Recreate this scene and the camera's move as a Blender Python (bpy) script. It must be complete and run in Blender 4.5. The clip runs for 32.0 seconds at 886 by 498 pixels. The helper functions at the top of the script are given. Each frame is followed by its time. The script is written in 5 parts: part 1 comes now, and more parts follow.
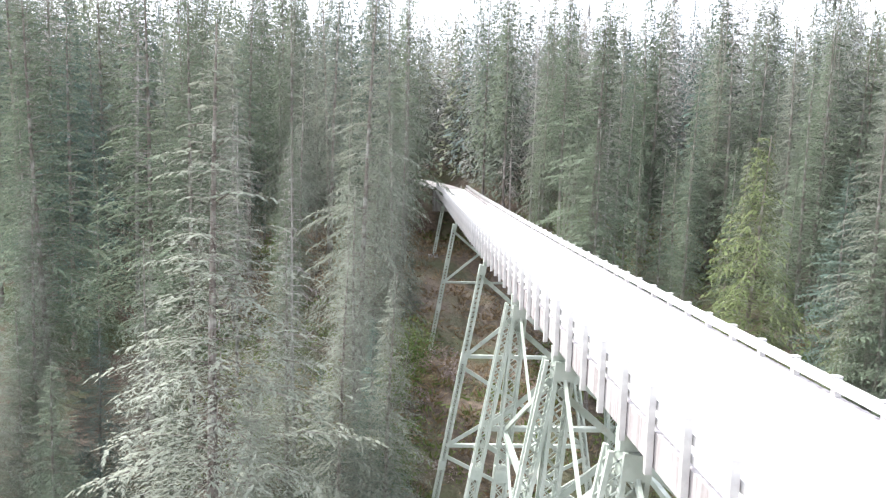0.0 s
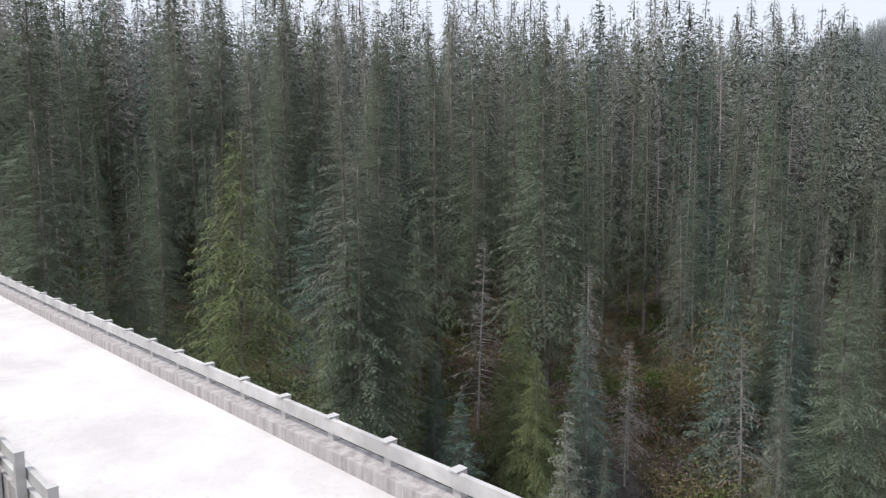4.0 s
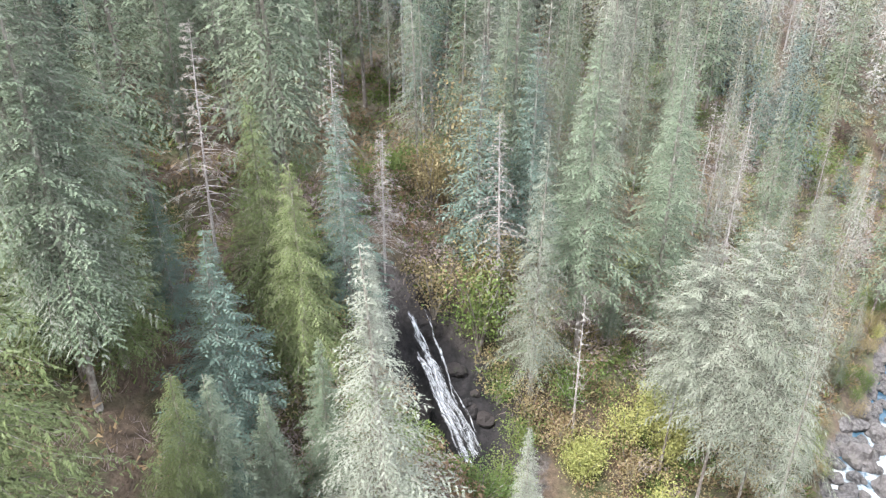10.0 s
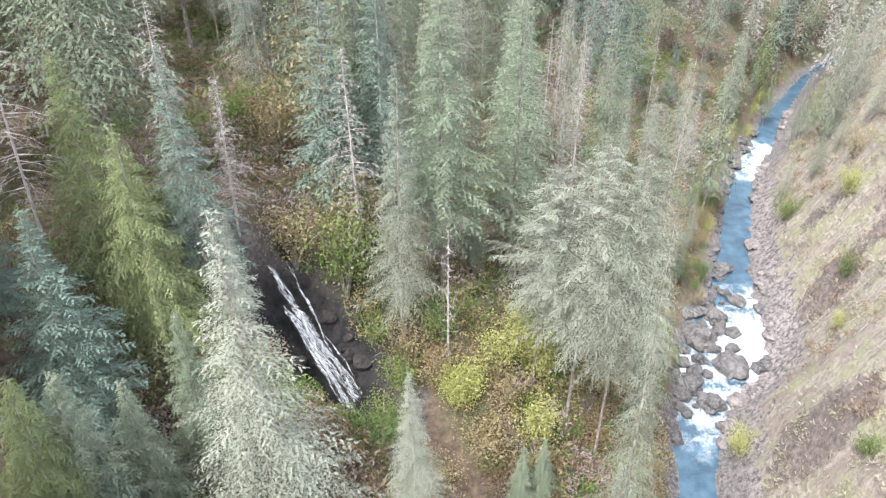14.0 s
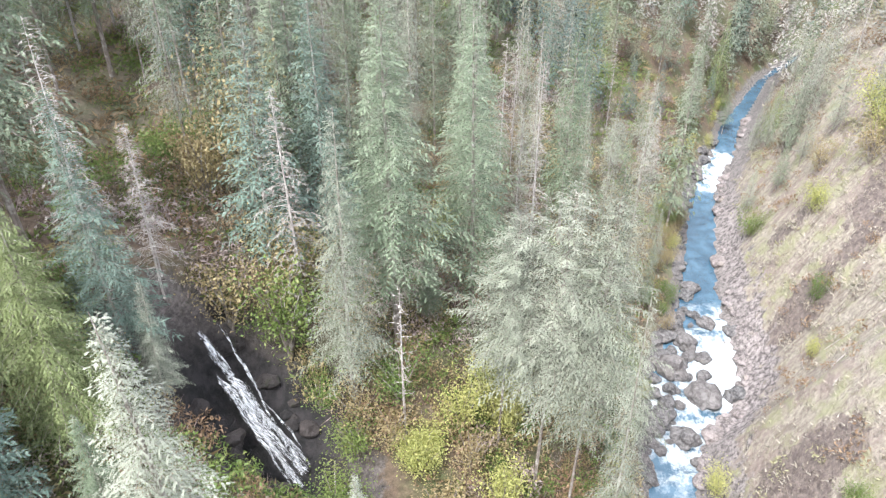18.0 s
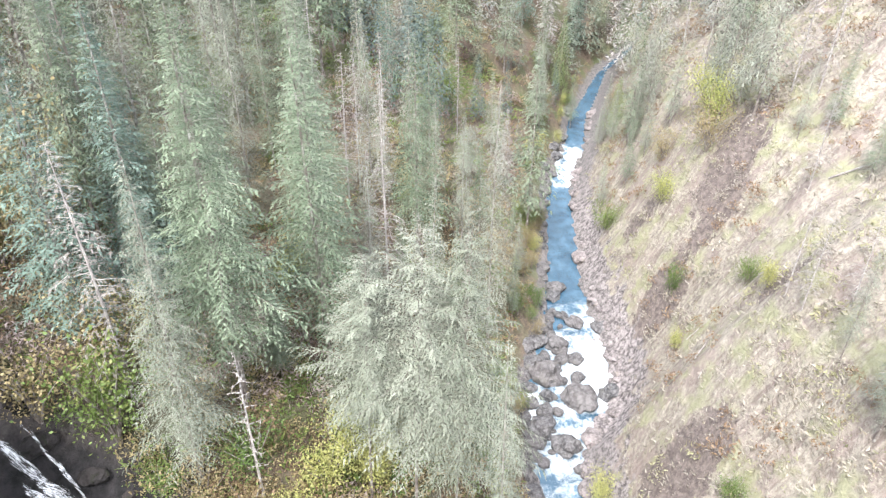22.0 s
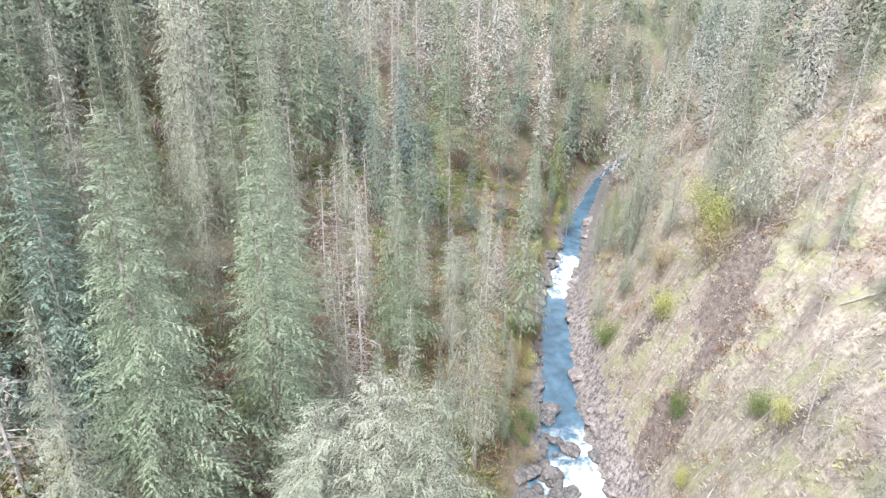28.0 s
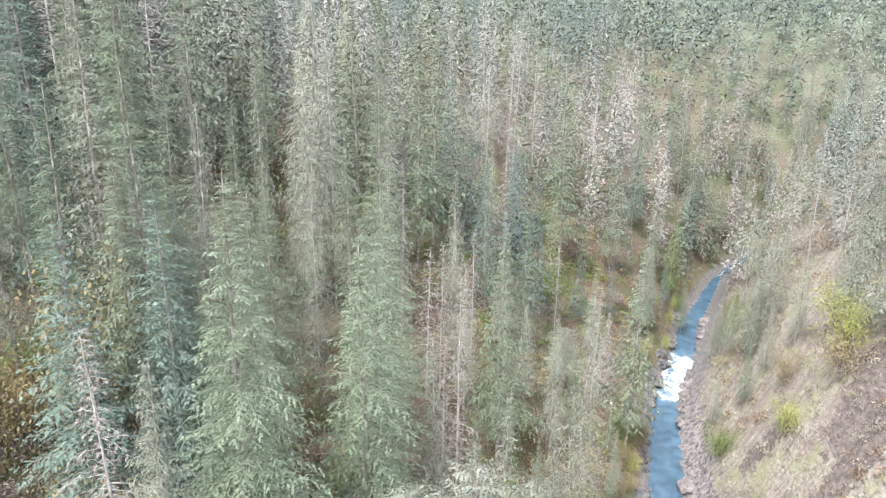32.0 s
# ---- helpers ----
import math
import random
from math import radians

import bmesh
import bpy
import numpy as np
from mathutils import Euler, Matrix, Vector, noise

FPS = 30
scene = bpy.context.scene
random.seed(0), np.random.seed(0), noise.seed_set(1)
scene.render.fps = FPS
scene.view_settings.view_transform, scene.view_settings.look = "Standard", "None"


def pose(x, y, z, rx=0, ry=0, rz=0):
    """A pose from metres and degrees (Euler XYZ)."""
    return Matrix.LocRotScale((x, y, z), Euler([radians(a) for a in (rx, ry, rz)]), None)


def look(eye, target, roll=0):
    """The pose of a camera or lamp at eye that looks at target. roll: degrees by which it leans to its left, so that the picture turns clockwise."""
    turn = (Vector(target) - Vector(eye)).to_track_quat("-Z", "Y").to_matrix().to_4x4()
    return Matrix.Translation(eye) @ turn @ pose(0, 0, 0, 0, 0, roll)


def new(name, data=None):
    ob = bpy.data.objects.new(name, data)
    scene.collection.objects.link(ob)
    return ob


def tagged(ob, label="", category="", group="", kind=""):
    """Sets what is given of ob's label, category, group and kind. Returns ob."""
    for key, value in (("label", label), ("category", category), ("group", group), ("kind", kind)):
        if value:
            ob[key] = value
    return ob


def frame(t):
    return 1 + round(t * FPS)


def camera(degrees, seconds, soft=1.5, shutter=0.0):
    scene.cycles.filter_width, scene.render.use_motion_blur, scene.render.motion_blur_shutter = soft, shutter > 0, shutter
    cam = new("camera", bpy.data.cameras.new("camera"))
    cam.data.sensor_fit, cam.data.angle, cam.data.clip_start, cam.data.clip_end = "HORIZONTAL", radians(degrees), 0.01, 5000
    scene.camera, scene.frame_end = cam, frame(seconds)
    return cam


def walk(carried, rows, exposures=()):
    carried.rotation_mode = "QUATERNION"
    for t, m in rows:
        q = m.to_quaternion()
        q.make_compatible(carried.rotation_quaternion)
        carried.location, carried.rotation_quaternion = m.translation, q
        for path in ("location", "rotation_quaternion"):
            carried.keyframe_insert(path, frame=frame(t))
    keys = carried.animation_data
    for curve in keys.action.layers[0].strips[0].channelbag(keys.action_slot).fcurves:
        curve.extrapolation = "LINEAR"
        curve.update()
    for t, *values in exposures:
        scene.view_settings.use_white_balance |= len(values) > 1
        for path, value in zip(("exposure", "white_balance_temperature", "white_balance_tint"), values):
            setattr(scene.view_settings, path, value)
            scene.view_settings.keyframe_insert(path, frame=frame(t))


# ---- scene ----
cam = camera(64.50, 32.0, soft=1.25)
# seconds, eye, target, roll
PATH = [
    (0, (-8.671, -7.154, 5.518), (-7.605, 12.680, 3.182), 1.72),
    (0.5, (-8.456, -6.282, 5.587), (-4.860, 13.253, 3.253), 1.20),
    (1, (-8.249, -5.381, 5.595), (-3.785, 13.979, 3.300), 1.17),
    (1.5, (-8.002, -4.499, 5.545), (-1.941, 14.428, 3.309), 1.16),
    (2, (-7.736, -3.676, 5.576), (-0.073, 14.662, 3.340), 0.81),
    (2.5, (-7.432, -2.928, 5.629), (2.239, 14.434, 3.385), 0.40),
    (3, (-7.086, -2.145, 5.698), (4.321, 14.126, 3.431), -0.01),
    (3.5, (-6.659, -1.358, 5.799), (5.931, 14.010, 3.494), -0.19),
    (4, (-6.206, -0.627, 5.867), (7.701, 13.555, 3.523), -0.50),
    (4.5, (-5.691, 0.052, 5.958), (9.473, 12.869, 3.553), -0.72),
    (6.5, (-1.848, 10.511, 6.128), (16.859, 16.956, 3.207), -0.76),
    (7, (-1.340, 10.637, 6.220), (17.345, 16.967, 2.938), -0.65),
    (7.5, (-0.923, 10.622, 6.279), (17.598, 16.924, 2.125), -0.62),
    (8, (-0.546, 10.608, 6.265), (17.753, 16.860, 1.160), -0.69),
    (8.5, (-0.178, 10.643, 6.266), (17.852, 16.844, 0.227), -0.68),
    (9, (-0.039, 10.647, 6.314), (17.654, 16.781, -0.711), -0.50),
    (9.5, (-0.038, 10.645, 6.387), (17.267, 16.697, -1.607), -0.32),
    (10, (-0.156, 10.676, 6.486), (16.800, 16.367, -2.464), -0.13),
    (10.5, (-0.427, 10.651, 6.825), (16.445, 14.626, -3.150), -0.27),
    (11, (-0.437, 10.774, 6.728), (16.308, 13.084, -3.962), -0.49),
    (11.5, (-0.489, 10.850, 6.623), (16.308, 12.837, -4.050), -0.47),
    (12, (-0.492, 10.869, 6.592), (16.323, 12.725, -4.076), -0.39),
    (12.5, (-0.374, 10.850, 6.613), (16.448, 12.615, -4.059), -0.30),
    (13, (0.063, 10.959, 6.683), (16.875, 12.661, -4.015), -0.20),
    (13.5, (0.753, 11.093, 6.793), (17.550, 12.733, -3.939), -0.11),
    (14, (1.555, 11.242, 6.895), (18.333, 12.815, -3.876), -0.03),
    (14.5, (2.489, 11.280, 7.066), (19.238, 12.793, -3.759), 0.04),
    (16.5, (6.608, 11.413, 7.076), (23.416, 12.475, -3.711), 0.09),
    (17, (7.890, 11.366, 7.008), (24.767, 12.357, -3.678), -0.03),
    (17.5, (8.659, 11.207, 7.050), (25.573, 12.184, -3.578), -0.11),
    (18, (8.877, 10.992, 7.307), (25.727, 11.474, -3.457), 0.08),
    (18.5, (8.875, 10.853, 7.353), (25.556, 8.663, -3.461), -0.08),
    (19, (9.120, 10.702, 7.178), (25.633, 7.414, -3.615), -0.16),
    (19.5, (9.485, 10.540, 7.110), (25.943, 6.988, -3.685), -0.02),
    (20, (9.908, 10.301, 7.111), (26.302, 6.466, -3.685), 0.07),
    (20.5, (10.602, 10.007, 7.071), (26.943, 5.923, -3.713), 0.14),
    (21, (11.730, 9.598, 7.035), (28.031, 5.337, -3.741), 0.19),
    (21.5, (13.090, 9.083, 6.969), (29.628, 5.648, -3.741), 0.17),
    (22, (14.458, 8.497, 7.044), (31.061, 5.439, -3.680), 0.24),
    (22.5, (15.717, 7.935, 7.104), (31.968, 5.023, -4.184), 0.15),
    (23, (17.086, 7.423, 7.175), (32.776, 4.653, -4.915), 0.23),
    (23.5, (18.133, 6.918, 7.158), (33.858, 4.164, -4.889), 0.24),
    (24, (18.970, 6.419, 7.153), (34.856, 3.639, -4.674), 0.28),
    (24.5, (19.672, 5.942, 7.086), (35.842, 3.112, -4.339), 0.25),
    (25, (20.159, 5.579, 7.031), (36.644, 2.659, -3.911), 0.39),
    (25.5, (20.363, 5.443, 6.947), (37.098, 2.457, -3.590), 0.47),
    (27.5, (20.139, 5.356, 6.949), (37.815, 2.210, -1.863), 0.84),
    (28, (20.123, 5.403, 6.856), (38.011, 2.199, -1.497), 0.84),
    (28.5, (20.147, 5.423, 6.736), (38.237, 2.163, -1.145), 0.81),
    (29, (20.173, 5.439, 6.670), (38.450, 2.126, -0.745), 0.82),
    (29.5, (20.253, 5.455, 6.612), (38.708, 2.095, -0.327), 0.89),
    (30, (20.380, 5.480, 6.524), (39.113, 2.738, 0.077), 0.87),
    (30.5, (20.336, 5.454, 6.445), (39.307, 3.566, 0.402), 0.81),
    (31, (20.301, 5.411, 6.415), (39.318, 4.053, 0.372), 0.82),
    (31.5, (20.312, 5.323, 6.413), (39.352, 4.474, 0.348), 0.85),
    (32, (20.504, 5.256, 6.413), (39.558, 5.034, 0.339), 0.96),
]
walk(cam, [(t, look(eye, target, roll)) for t, eye, target, roll in PATH],
     exposures=[(0.0, 1.75), (1.0, 1.85), (2.0, 1.75), (3.0, 0.3), (4.5, 0.2), (6.5, 1.42), (7.5, 1.7), (9.0, 2.12), (12.0, 2.04), (16.5, 2.08), (20.0, 2.2), (25.0, 2.12), (32.0, 1.98)])

# ---- world and light: bright high overcast ----
SUN_ELEV, SUN_AZ = 58.0, 300.0          # degrees; azimuth clockwise from +y
world = bpy.data.worlds.new("overcast_sky")
scene.world = world
world.use_nodes = True
wn = world.node_tree
sky = wn.nodes.new("ShaderNodeTexSky")
sky.sky_type = "NISHITA"
sky.sun_disc = False
sky.sun_elevation = radians(SUN_ELEV)
sky.sun_rotation = radians(SUN_AZ)
sky.air_density, sky.dust_density, sky.ozone_density = 1.0, 6.0, 0.6
veil = wn.nodes.new("ShaderNodeMix")
veil.data_type = "RGBA"
veil.inputs["Factor"].default_value = 0.72
veil.inputs["B"].default_value = (10.6, 11.1, 12.5, 1)
wn.links.new(sky.outputs["Color"], veil.inputs["A"])
wn.links.new(veil.outputs["Result"], wn.nodes["Background"].inputs["Color"])
wn.nodes["Background"].inputs["Strength"].default_value = 0.092
sun_data = bpy.data.lights.new("sun", "SUN")
sun_data.energy, sun_data.angle, sun_data.color = 2.2, radians(11), (1.0, 0.98, 0.95)
sun = new("sun", sun_data)
_az, _el = radians(SUN_AZ), radians(SUN_ELEV)
sun.matrix_world = look((math.sin(_az) * math.cos(_el) * 100, math.cos(_az) * math.cos(_el) * 100, math.sin(_el) * 100), (0, 0, 0))


# ---- materials ----
class Nodes:
    """A node material with a few shorthands."""

    def __init__(self, name, rough=0.8, metal=0.0):
        self.mat = bpy.data.materials.new(name)
        self.mat.use_nodes = True
        self.t = self.mat.node_tree
        self.bsdf = self.t.nodes["Principled BSDF"]
        self.out = self.t.nodes["Material Output"]
        self.bsdf.inputs["Roughness"].default_value = rough
        self.bsdf.inputs["Metallic"].default_value = metal
        self.coord = self.t.nodes.new("ShaderNodeTexCoord").outputs["Object"]

    def node(self, kind, **inputs):
        n = self.t.nodes.new(kind)
        for k, v in inputs.items():
            self.put(n.inputs[k.replace("_", " ")], v)
        return n

    def put(self, socket, v):
        if isinstance(v, bpy.types.NodeSocket):
            self.t.links.new(v, socket)
        else:
            socket.default_value = v

    def noise(self, scale, detail=4, rough=0.6, where=None, stretch=None):
        n = self.node("ShaderNodeTexNoise", Scale=scale, Detail=detail, Roughness=rough)
        src = where or self.coord
        if stretch:
            m = self.node("ShaderNodeMapping", Vector=src)
            m.inputs["Scale"].default_value = stretch
            src = m.outputs["Vector"]
        self.put(n.inputs["Vector"], src)
        return n.outputs["Fac"]

    def span(self, fac, lo, hi, a=0.0, b=1.0):
        n = self.node("ShaderNodeMapRange", Value=fac)
        for k, v in (("From Min", lo), ("From Max", hi), ("To Min", a), ("To Max", b)):
            n.inputs[k].default_value = v
        return n.outputs["Result"]

    def mix(self, fac, a, b, mode="MIX"):
        n = self.node("ShaderNodeMix")
        n.data_type, n.blend_type = "RGBA", mode
        self.put(n.inputs["Factor"], fac)
        for k, v in (("A", a), ("B", b)):
            self.put(n.inputs[k], v if isinstance(v, bpy.types.NodeSocket) else (*v, 1))
        return n.outputs["Result"]

    def math(self, op, a, b=0.0):
        n = self.node("ShaderNodeMath")
        n.operation = op
        self.put(n.inputs[0], a)
        self.put(n.inputs[1], b)
        return n.outputs[0]

    def attr(self, name):
        n = self.node("ShaderNodeAttribute")
        n.attribute_name = name
        return n.outputs["Fac"]

    def island(self):
        return self.node("ShaderNodeNewGeometry").outputs["Random Per Island"]

    def rand(self):
        return self.node("ShaderNodeObjectInfo").outputs["Random"]

    def colour(self, c):
        self.put(self.bsdf.inputs["Base Color"], c)
        return self

    def bump(self, height, strength=0.5, dist=0.05):
        b = self.node("ShaderNodeBump", Height=height, Strength=strength, Distance=dist)
        self.put(self.bsdf.inputs["Normal"], b.outputs["Normal"])
        return self

    def see_through(self, colour, share):
        """Thin leaves: part of the light passes through."""
        tr = self.node("ShaderNodeBsdfTranslucent")
        self.put(tr.inputs["Color"], colour)
        m = self.node("ShaderNodeMixShader", Fac=share)
        self.t.links.new(self.bsdf.outputs[0], m.inputs[1])
        self.t.links.new(tr.outputs[0], m.inputs[2])
        self.t.links.new(m.outputs[0], self.out.inputs["Surface"])
        return self

    def puffed(self):
        """Fine needles scatter light like a soft mass: shade them by the crown's own rounding."""
        a = self.node("ShaderNodeAttribute")
        a.attribute_name = "puff"
        v = self.node("ShaderNodeVectorTransform", Vector=a.outputs["Vector"])
        v.vector_type, v.convert_from, v.convert_to = "NORMAL", "OBJECT", "WORLD"
        self.put(self.bsdf.inputs["Normal"], v.outputs["Vector"])
        self.bsdf.inputs["Specular IOR Level"].default_value = 0.08
        return self


def needles(name, dark, mid, pale, lichen=0.2, tail=0.16):
    m = Nodes(name, rough=0.75)
    tint = m.island()
    c = m.mix(m.span(tint, 0.0, 0.75, 0.15, 1.0), dark, mid)
    c = m.mix(m.span(m.rand(), 0.0, 1.0, 0.0, 0.45), c, pale)
    c = m.mix(m.span(tint, 0.80, 1.0, 0.0, tail), c, (0.43, 0.45, 0.39))
    c = m.mix(m.math("MULTIPLY", m.span(m.noise(0.55, 3), 0.48, 0.72), lichen), c, (0.40, 0.42, 0.36))
    m.colour(c).puffed().see_through(c, 0.10)
    return m.mat


def leaves(name, a, b, c2):
    m = Nodes(name, rough=0.6)
    c = m.mix(m.island(), a, b)
    c = m.mix(m.span(m.rand(), 0, 1, 0, 0.5), c, c2)
    c = m.mix(m.math("MULTIPLY", m.span(m.noise(0.8, 2), 0.5, 0.7), 0.35), c, (0.3, 0.22, 0.1))
    m.colour(c).see_through(c, 0.3)
    return m.mat


def bark(name, a, b, lichen):
    m = Nodes(name, rough=0.9)
    n = m.noise(1.6, 5, 0.65, stretch=(6, 6, 1))
    c = m.mix(m.span(n, 0.35, 0.65), a, b)
    c = m.mix(m.span(m.noise(1.1, 4), 0.5, 0.68), c, lichen)
    m.colour(c).bump(n, 0.6, 0.06)
    return m.mat


FIR = needles("fir_needles", (0.060, 0.092, 0.056), (0.162, 0.206, 0.142), (0.232, 0.268, 0.196), 0.18)
FIR_PALE = needles("lichened_needles", (0.112, 0.135, 0.098), (0.232, 0.256, 0.206), (0.340, 0.356, 0.304), 0.45)
FIR_BLUE = needles("blue_green_needles", (0.050, 0.084, 0.070), (0.116, 0.176, 0.146), (0.180, 0.236, 0.204), 0.12)
CEDAR = needles("cedar_sprays", (0.066, 0.092, 0.036), (0.160, 0.202, 0.084), (0.215, 0.248, 0.120), 0.08)
# far-wood needles, bluer and greyer than near ones: some distance haze is in the colour
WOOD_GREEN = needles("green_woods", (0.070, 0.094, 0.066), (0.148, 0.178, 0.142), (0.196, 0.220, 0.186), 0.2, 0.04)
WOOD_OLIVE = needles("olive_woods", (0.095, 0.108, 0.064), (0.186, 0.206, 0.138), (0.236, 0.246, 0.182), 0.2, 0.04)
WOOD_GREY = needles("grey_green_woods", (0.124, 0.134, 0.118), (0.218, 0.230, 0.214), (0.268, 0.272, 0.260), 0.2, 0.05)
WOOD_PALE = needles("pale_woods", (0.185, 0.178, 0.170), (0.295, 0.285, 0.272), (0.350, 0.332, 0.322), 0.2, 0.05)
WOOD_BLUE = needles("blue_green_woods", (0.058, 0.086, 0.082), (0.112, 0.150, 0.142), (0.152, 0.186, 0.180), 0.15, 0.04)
# distance haze painted into the hill trees as a pale blue-grey needle colour
WOOD_HAZED = needles("hazed_hill_woods", (0.27, 0.31, 0.32), (0.36, 0.40, 0.41), (0.42, 0.45, 0.46), 0.2, 0.06)
TWIG_DEAD = needles("dead_twigs", (0.17, 0.15, 0.14), (0.29, 0.265, 0.25), (0.36, 0.34, 0.33), 0.4)
BARK = bark("fir_bark", (0.10, 0.08, 0.07), (0.24, 0.21, 0.19), (0.42, 0.41, 0.38))
BARK_GREY = bark("weathered_wood", (0.20, 0.18, 0.175), (0.38, 0.35, 0.34), (0.50, 0.49, 0.46))
LEAF_YELLOW = leaves("yellow_leaves", (0.20, 0.235, 0.07), (0.42, 0.44, 0.15), (0.42, 0.40, 0.17))
LEAF_GOLD = leaves("golden_leaves", (0.19, 0.155, 0.075), (0.34, 0.285, 0.150), (0.27, 0.22, 0.14))
LEAF_GREEN = leaves("green_leaves", (0.05, 0.10, 0.025), (0.13, 0.20, 0.05), (0.18, 0.22, 0.06))
LEAF_BROWN = leaves("russet_undergrowth", (0.14, 0.085, 0.055), (0.28, 0.19, 0.125), (0.24, 0.21, 0.10))
LEAF_TAN = leaves("dry_grass", (0.19, 0.168, 0.145), (0.38, 0.350, 0.300), (0.34, 0.322, 0.262))
LEAF_MOSS = leaves("slope_moss", (0.16, 0.17, 0.085), (0.30, 0.305, 0.165), (0.32, 0.30, 0.20))
TWIG_LILAC = leaves("bare_twigs", (0.22, 0.17, 0.17), (0.36, 0.30, 0.30), (0.33, 0.28, 0.24))


def ground_material():
    m = Nodes("forest_ground", rough=0.95)
    big, fine = m.noise(0.12, 5), m.noise(1.7, 6, 0.7)
    north = m.mix(m.span(fine, 0.35, 0.65), (0.060, 0.044, 0.033), (0.155, 0.112, 0.080))
    north = m.mix(m.span(big, 0.46, 0.62), north, (0.07, 0.085, 0.035))
    south = m.mix(m.span(fine, 0.3, 0.7), (0.150, 0.130, 0.108), (0.385, 0.350, 0.295))
    grooves = m.noise(0.55, 8, 0.75, stretch=(2.6, 0.5, 0.5))
    south = m.mix(m.math("MULTIPLY", m.span(grooves, 0.49, 0.63), 0.8), south, (0.125, 0.096, 0.085))
    south = m.mix(m.math("MULTIPLY", m.span(m.noise(0.16, 6, 0.7, stretch=(1.8, 0.7, 0.7)), 0.50, 0.58), 0.6), south, (0.20, 0.155, 0.145))
    south = m.mix(m.math("MULTIPLY", m.span(m.noise(0.3, 5), 0.50, 0.64), 0.7), south, (0.24, 0.25, 0.14))
    c = m.mix(m.attr("bare"), north, south)
    slab = m.span(m.math("ADD", m.attr("slab"), m.span(m.noise(0.7, 6, 0.7), 0.3, 0.7, -0.4, 0.4)), 0.42, 0.55)
    c = m.mix(slab, c, m.mix(m.span(m.noise(1.6, 7, 0.7), 0.35, 0.65), (0.075, 0.06, 0.056), (0.20, 0.165, 0.15)))
    c = m.mix(m.attr("wet"), c, m.mix(m.span(m.noise(0.8, 6, 0.7), 0.4, 0.6), (0.005, 0.005, 0.006), (0.022, 0.02, 0.022)))
    c = m.mix(m.attr("wooded"), c, m.mix(m.span(m.noise(0.09, 6, 0.75), 0.4, 0.6), (0.04, 0.055, 0.035), (0.11, 0.135, 0.09)))
    rock = m.mix(m.attr("bare"), m.mix(m.span(m.noise(2.2, 8, 0.78), 0.4, 0.6), (0.03, 0.029, 0.031), (0.18, 0.165, 0.16)), m.mix(m.span(m.noise(1.4, 8, 0.78), 0.42, 0.58), (0.060, 0.052, 0.052), (0.31, 0.278, 0.276)))
    edge = m.span(m.math("ADD", m.attr("rock"), m.span(m.noise(0.5, 5), 0.3, 0.7, -0.35, 0.35)), 0.4, 0.6)
    c = m.mix(m.math("MULTIPLY", edge, m.span(m.attr("wet"), 0, 1, 1, 0)), c, rock)
    m.colour(c).bump(m.math("ADD", fine, m.noise(0.6, 6)), 0.9, 0.35)
    return m.mat


GROUND = ground_material()


def rock_material(name, a, b, moss):
    m = Nodes(name, rough=0.8)
    n = m.math("ADD", m.math("MULTIPLY", m.noise(1.1, 5, 0.7), 0.5), m.math("MULTIPLY", m.noise(4.5, 7, 0.75), 0.5))
    c = m.mix(m.span(n, 0.42, 0.58), a, b)
    c = m.mix(m.math("MULTIPLY", m.span(m.rand(), 0, 1, 0.0, 0.6), 0.6), c, m.mix(0.5, b, (0.16, 0.125, 0.115)))
    c = m.mix(m.span(m.noise(0.45, 4), 0.58, 0.7), c, moss)
    m.colour(c).bump(m.noise(2.4, 8, 0.75), 1.0, 0.3)
    return m.mat


ROCK = rock_material("river_rock", (0.022, 0.022, 0.026), (0.15, 0.148, 0.152), (0.10, 0.095, 0.085))
ROCK_BANK = rock_material("bank_rock", (0.055, 0.048, 0.050), (0.255, 0.228, 0.228), (0.19, 0.165, 0.14))
ROCK_DARK = rock_material("wet_rock", (0.005, 0.005, 0.006), (0.024, 0.022, 0.024), (0.02, 0.026, 0.01))


def water_material():
    m = Nodes("river_water", rough=0.12)
    deep = m.mix(m.span(m.noise(0.35, 3), 0.35, 0.65), (0.022, 0.054, 0.088), (0.048, 0.100, 0.148))
    streak = m.noise(1.9, 7, 0.75)
    patch = m.math("ADD", m.span(m.noise(0.5, 4, 0.6), 0.3, 0.7, -0.5, 0.5), m.span(streak, 0.25, 0.75, -0.3, 0.3))
    share = m.attr("foam")
    foam = m.span(m.math("ADD", share, m.math("MULTIPLY", patch, m.span(share, 0.0, 0.5))), 0.2, 1.25)
    c = m.mix(foam, deep, (0.56, 0.60, 0.63))
    m.colour(c).bump(m.math("ADD", streak, m.noise(4, 4)), 0.5, 0.15)
    m.put(m.bsdf.inputs["Roughness"], m.span(foam, 0, 1, 0.12, 0.75))
    return m.mat


WATER = water_material()


def fall_material():
    m = Nodes("falling_water", rough=0.5)
    n = m.noise(2.2, 8, 0.8, stretch=(5, 1.2, 0.3))
    c = m.mix(m.span(n, 0.42, 0.60), (0.20, 0.21, 0.235), (0.66, 0.69, 0.73))
    veil_ = m.span(m.math("ADD", n, m.span(m.attr("body"), 0, 1, -0.22, 0.05)), 0.44, 0.62)
    m.colour(c).bump(n, 0.6, 0.15)
    m.put(m.bsdf.inputs["Alpha"], veil_)
    return m.mat


FALL = fall_material()


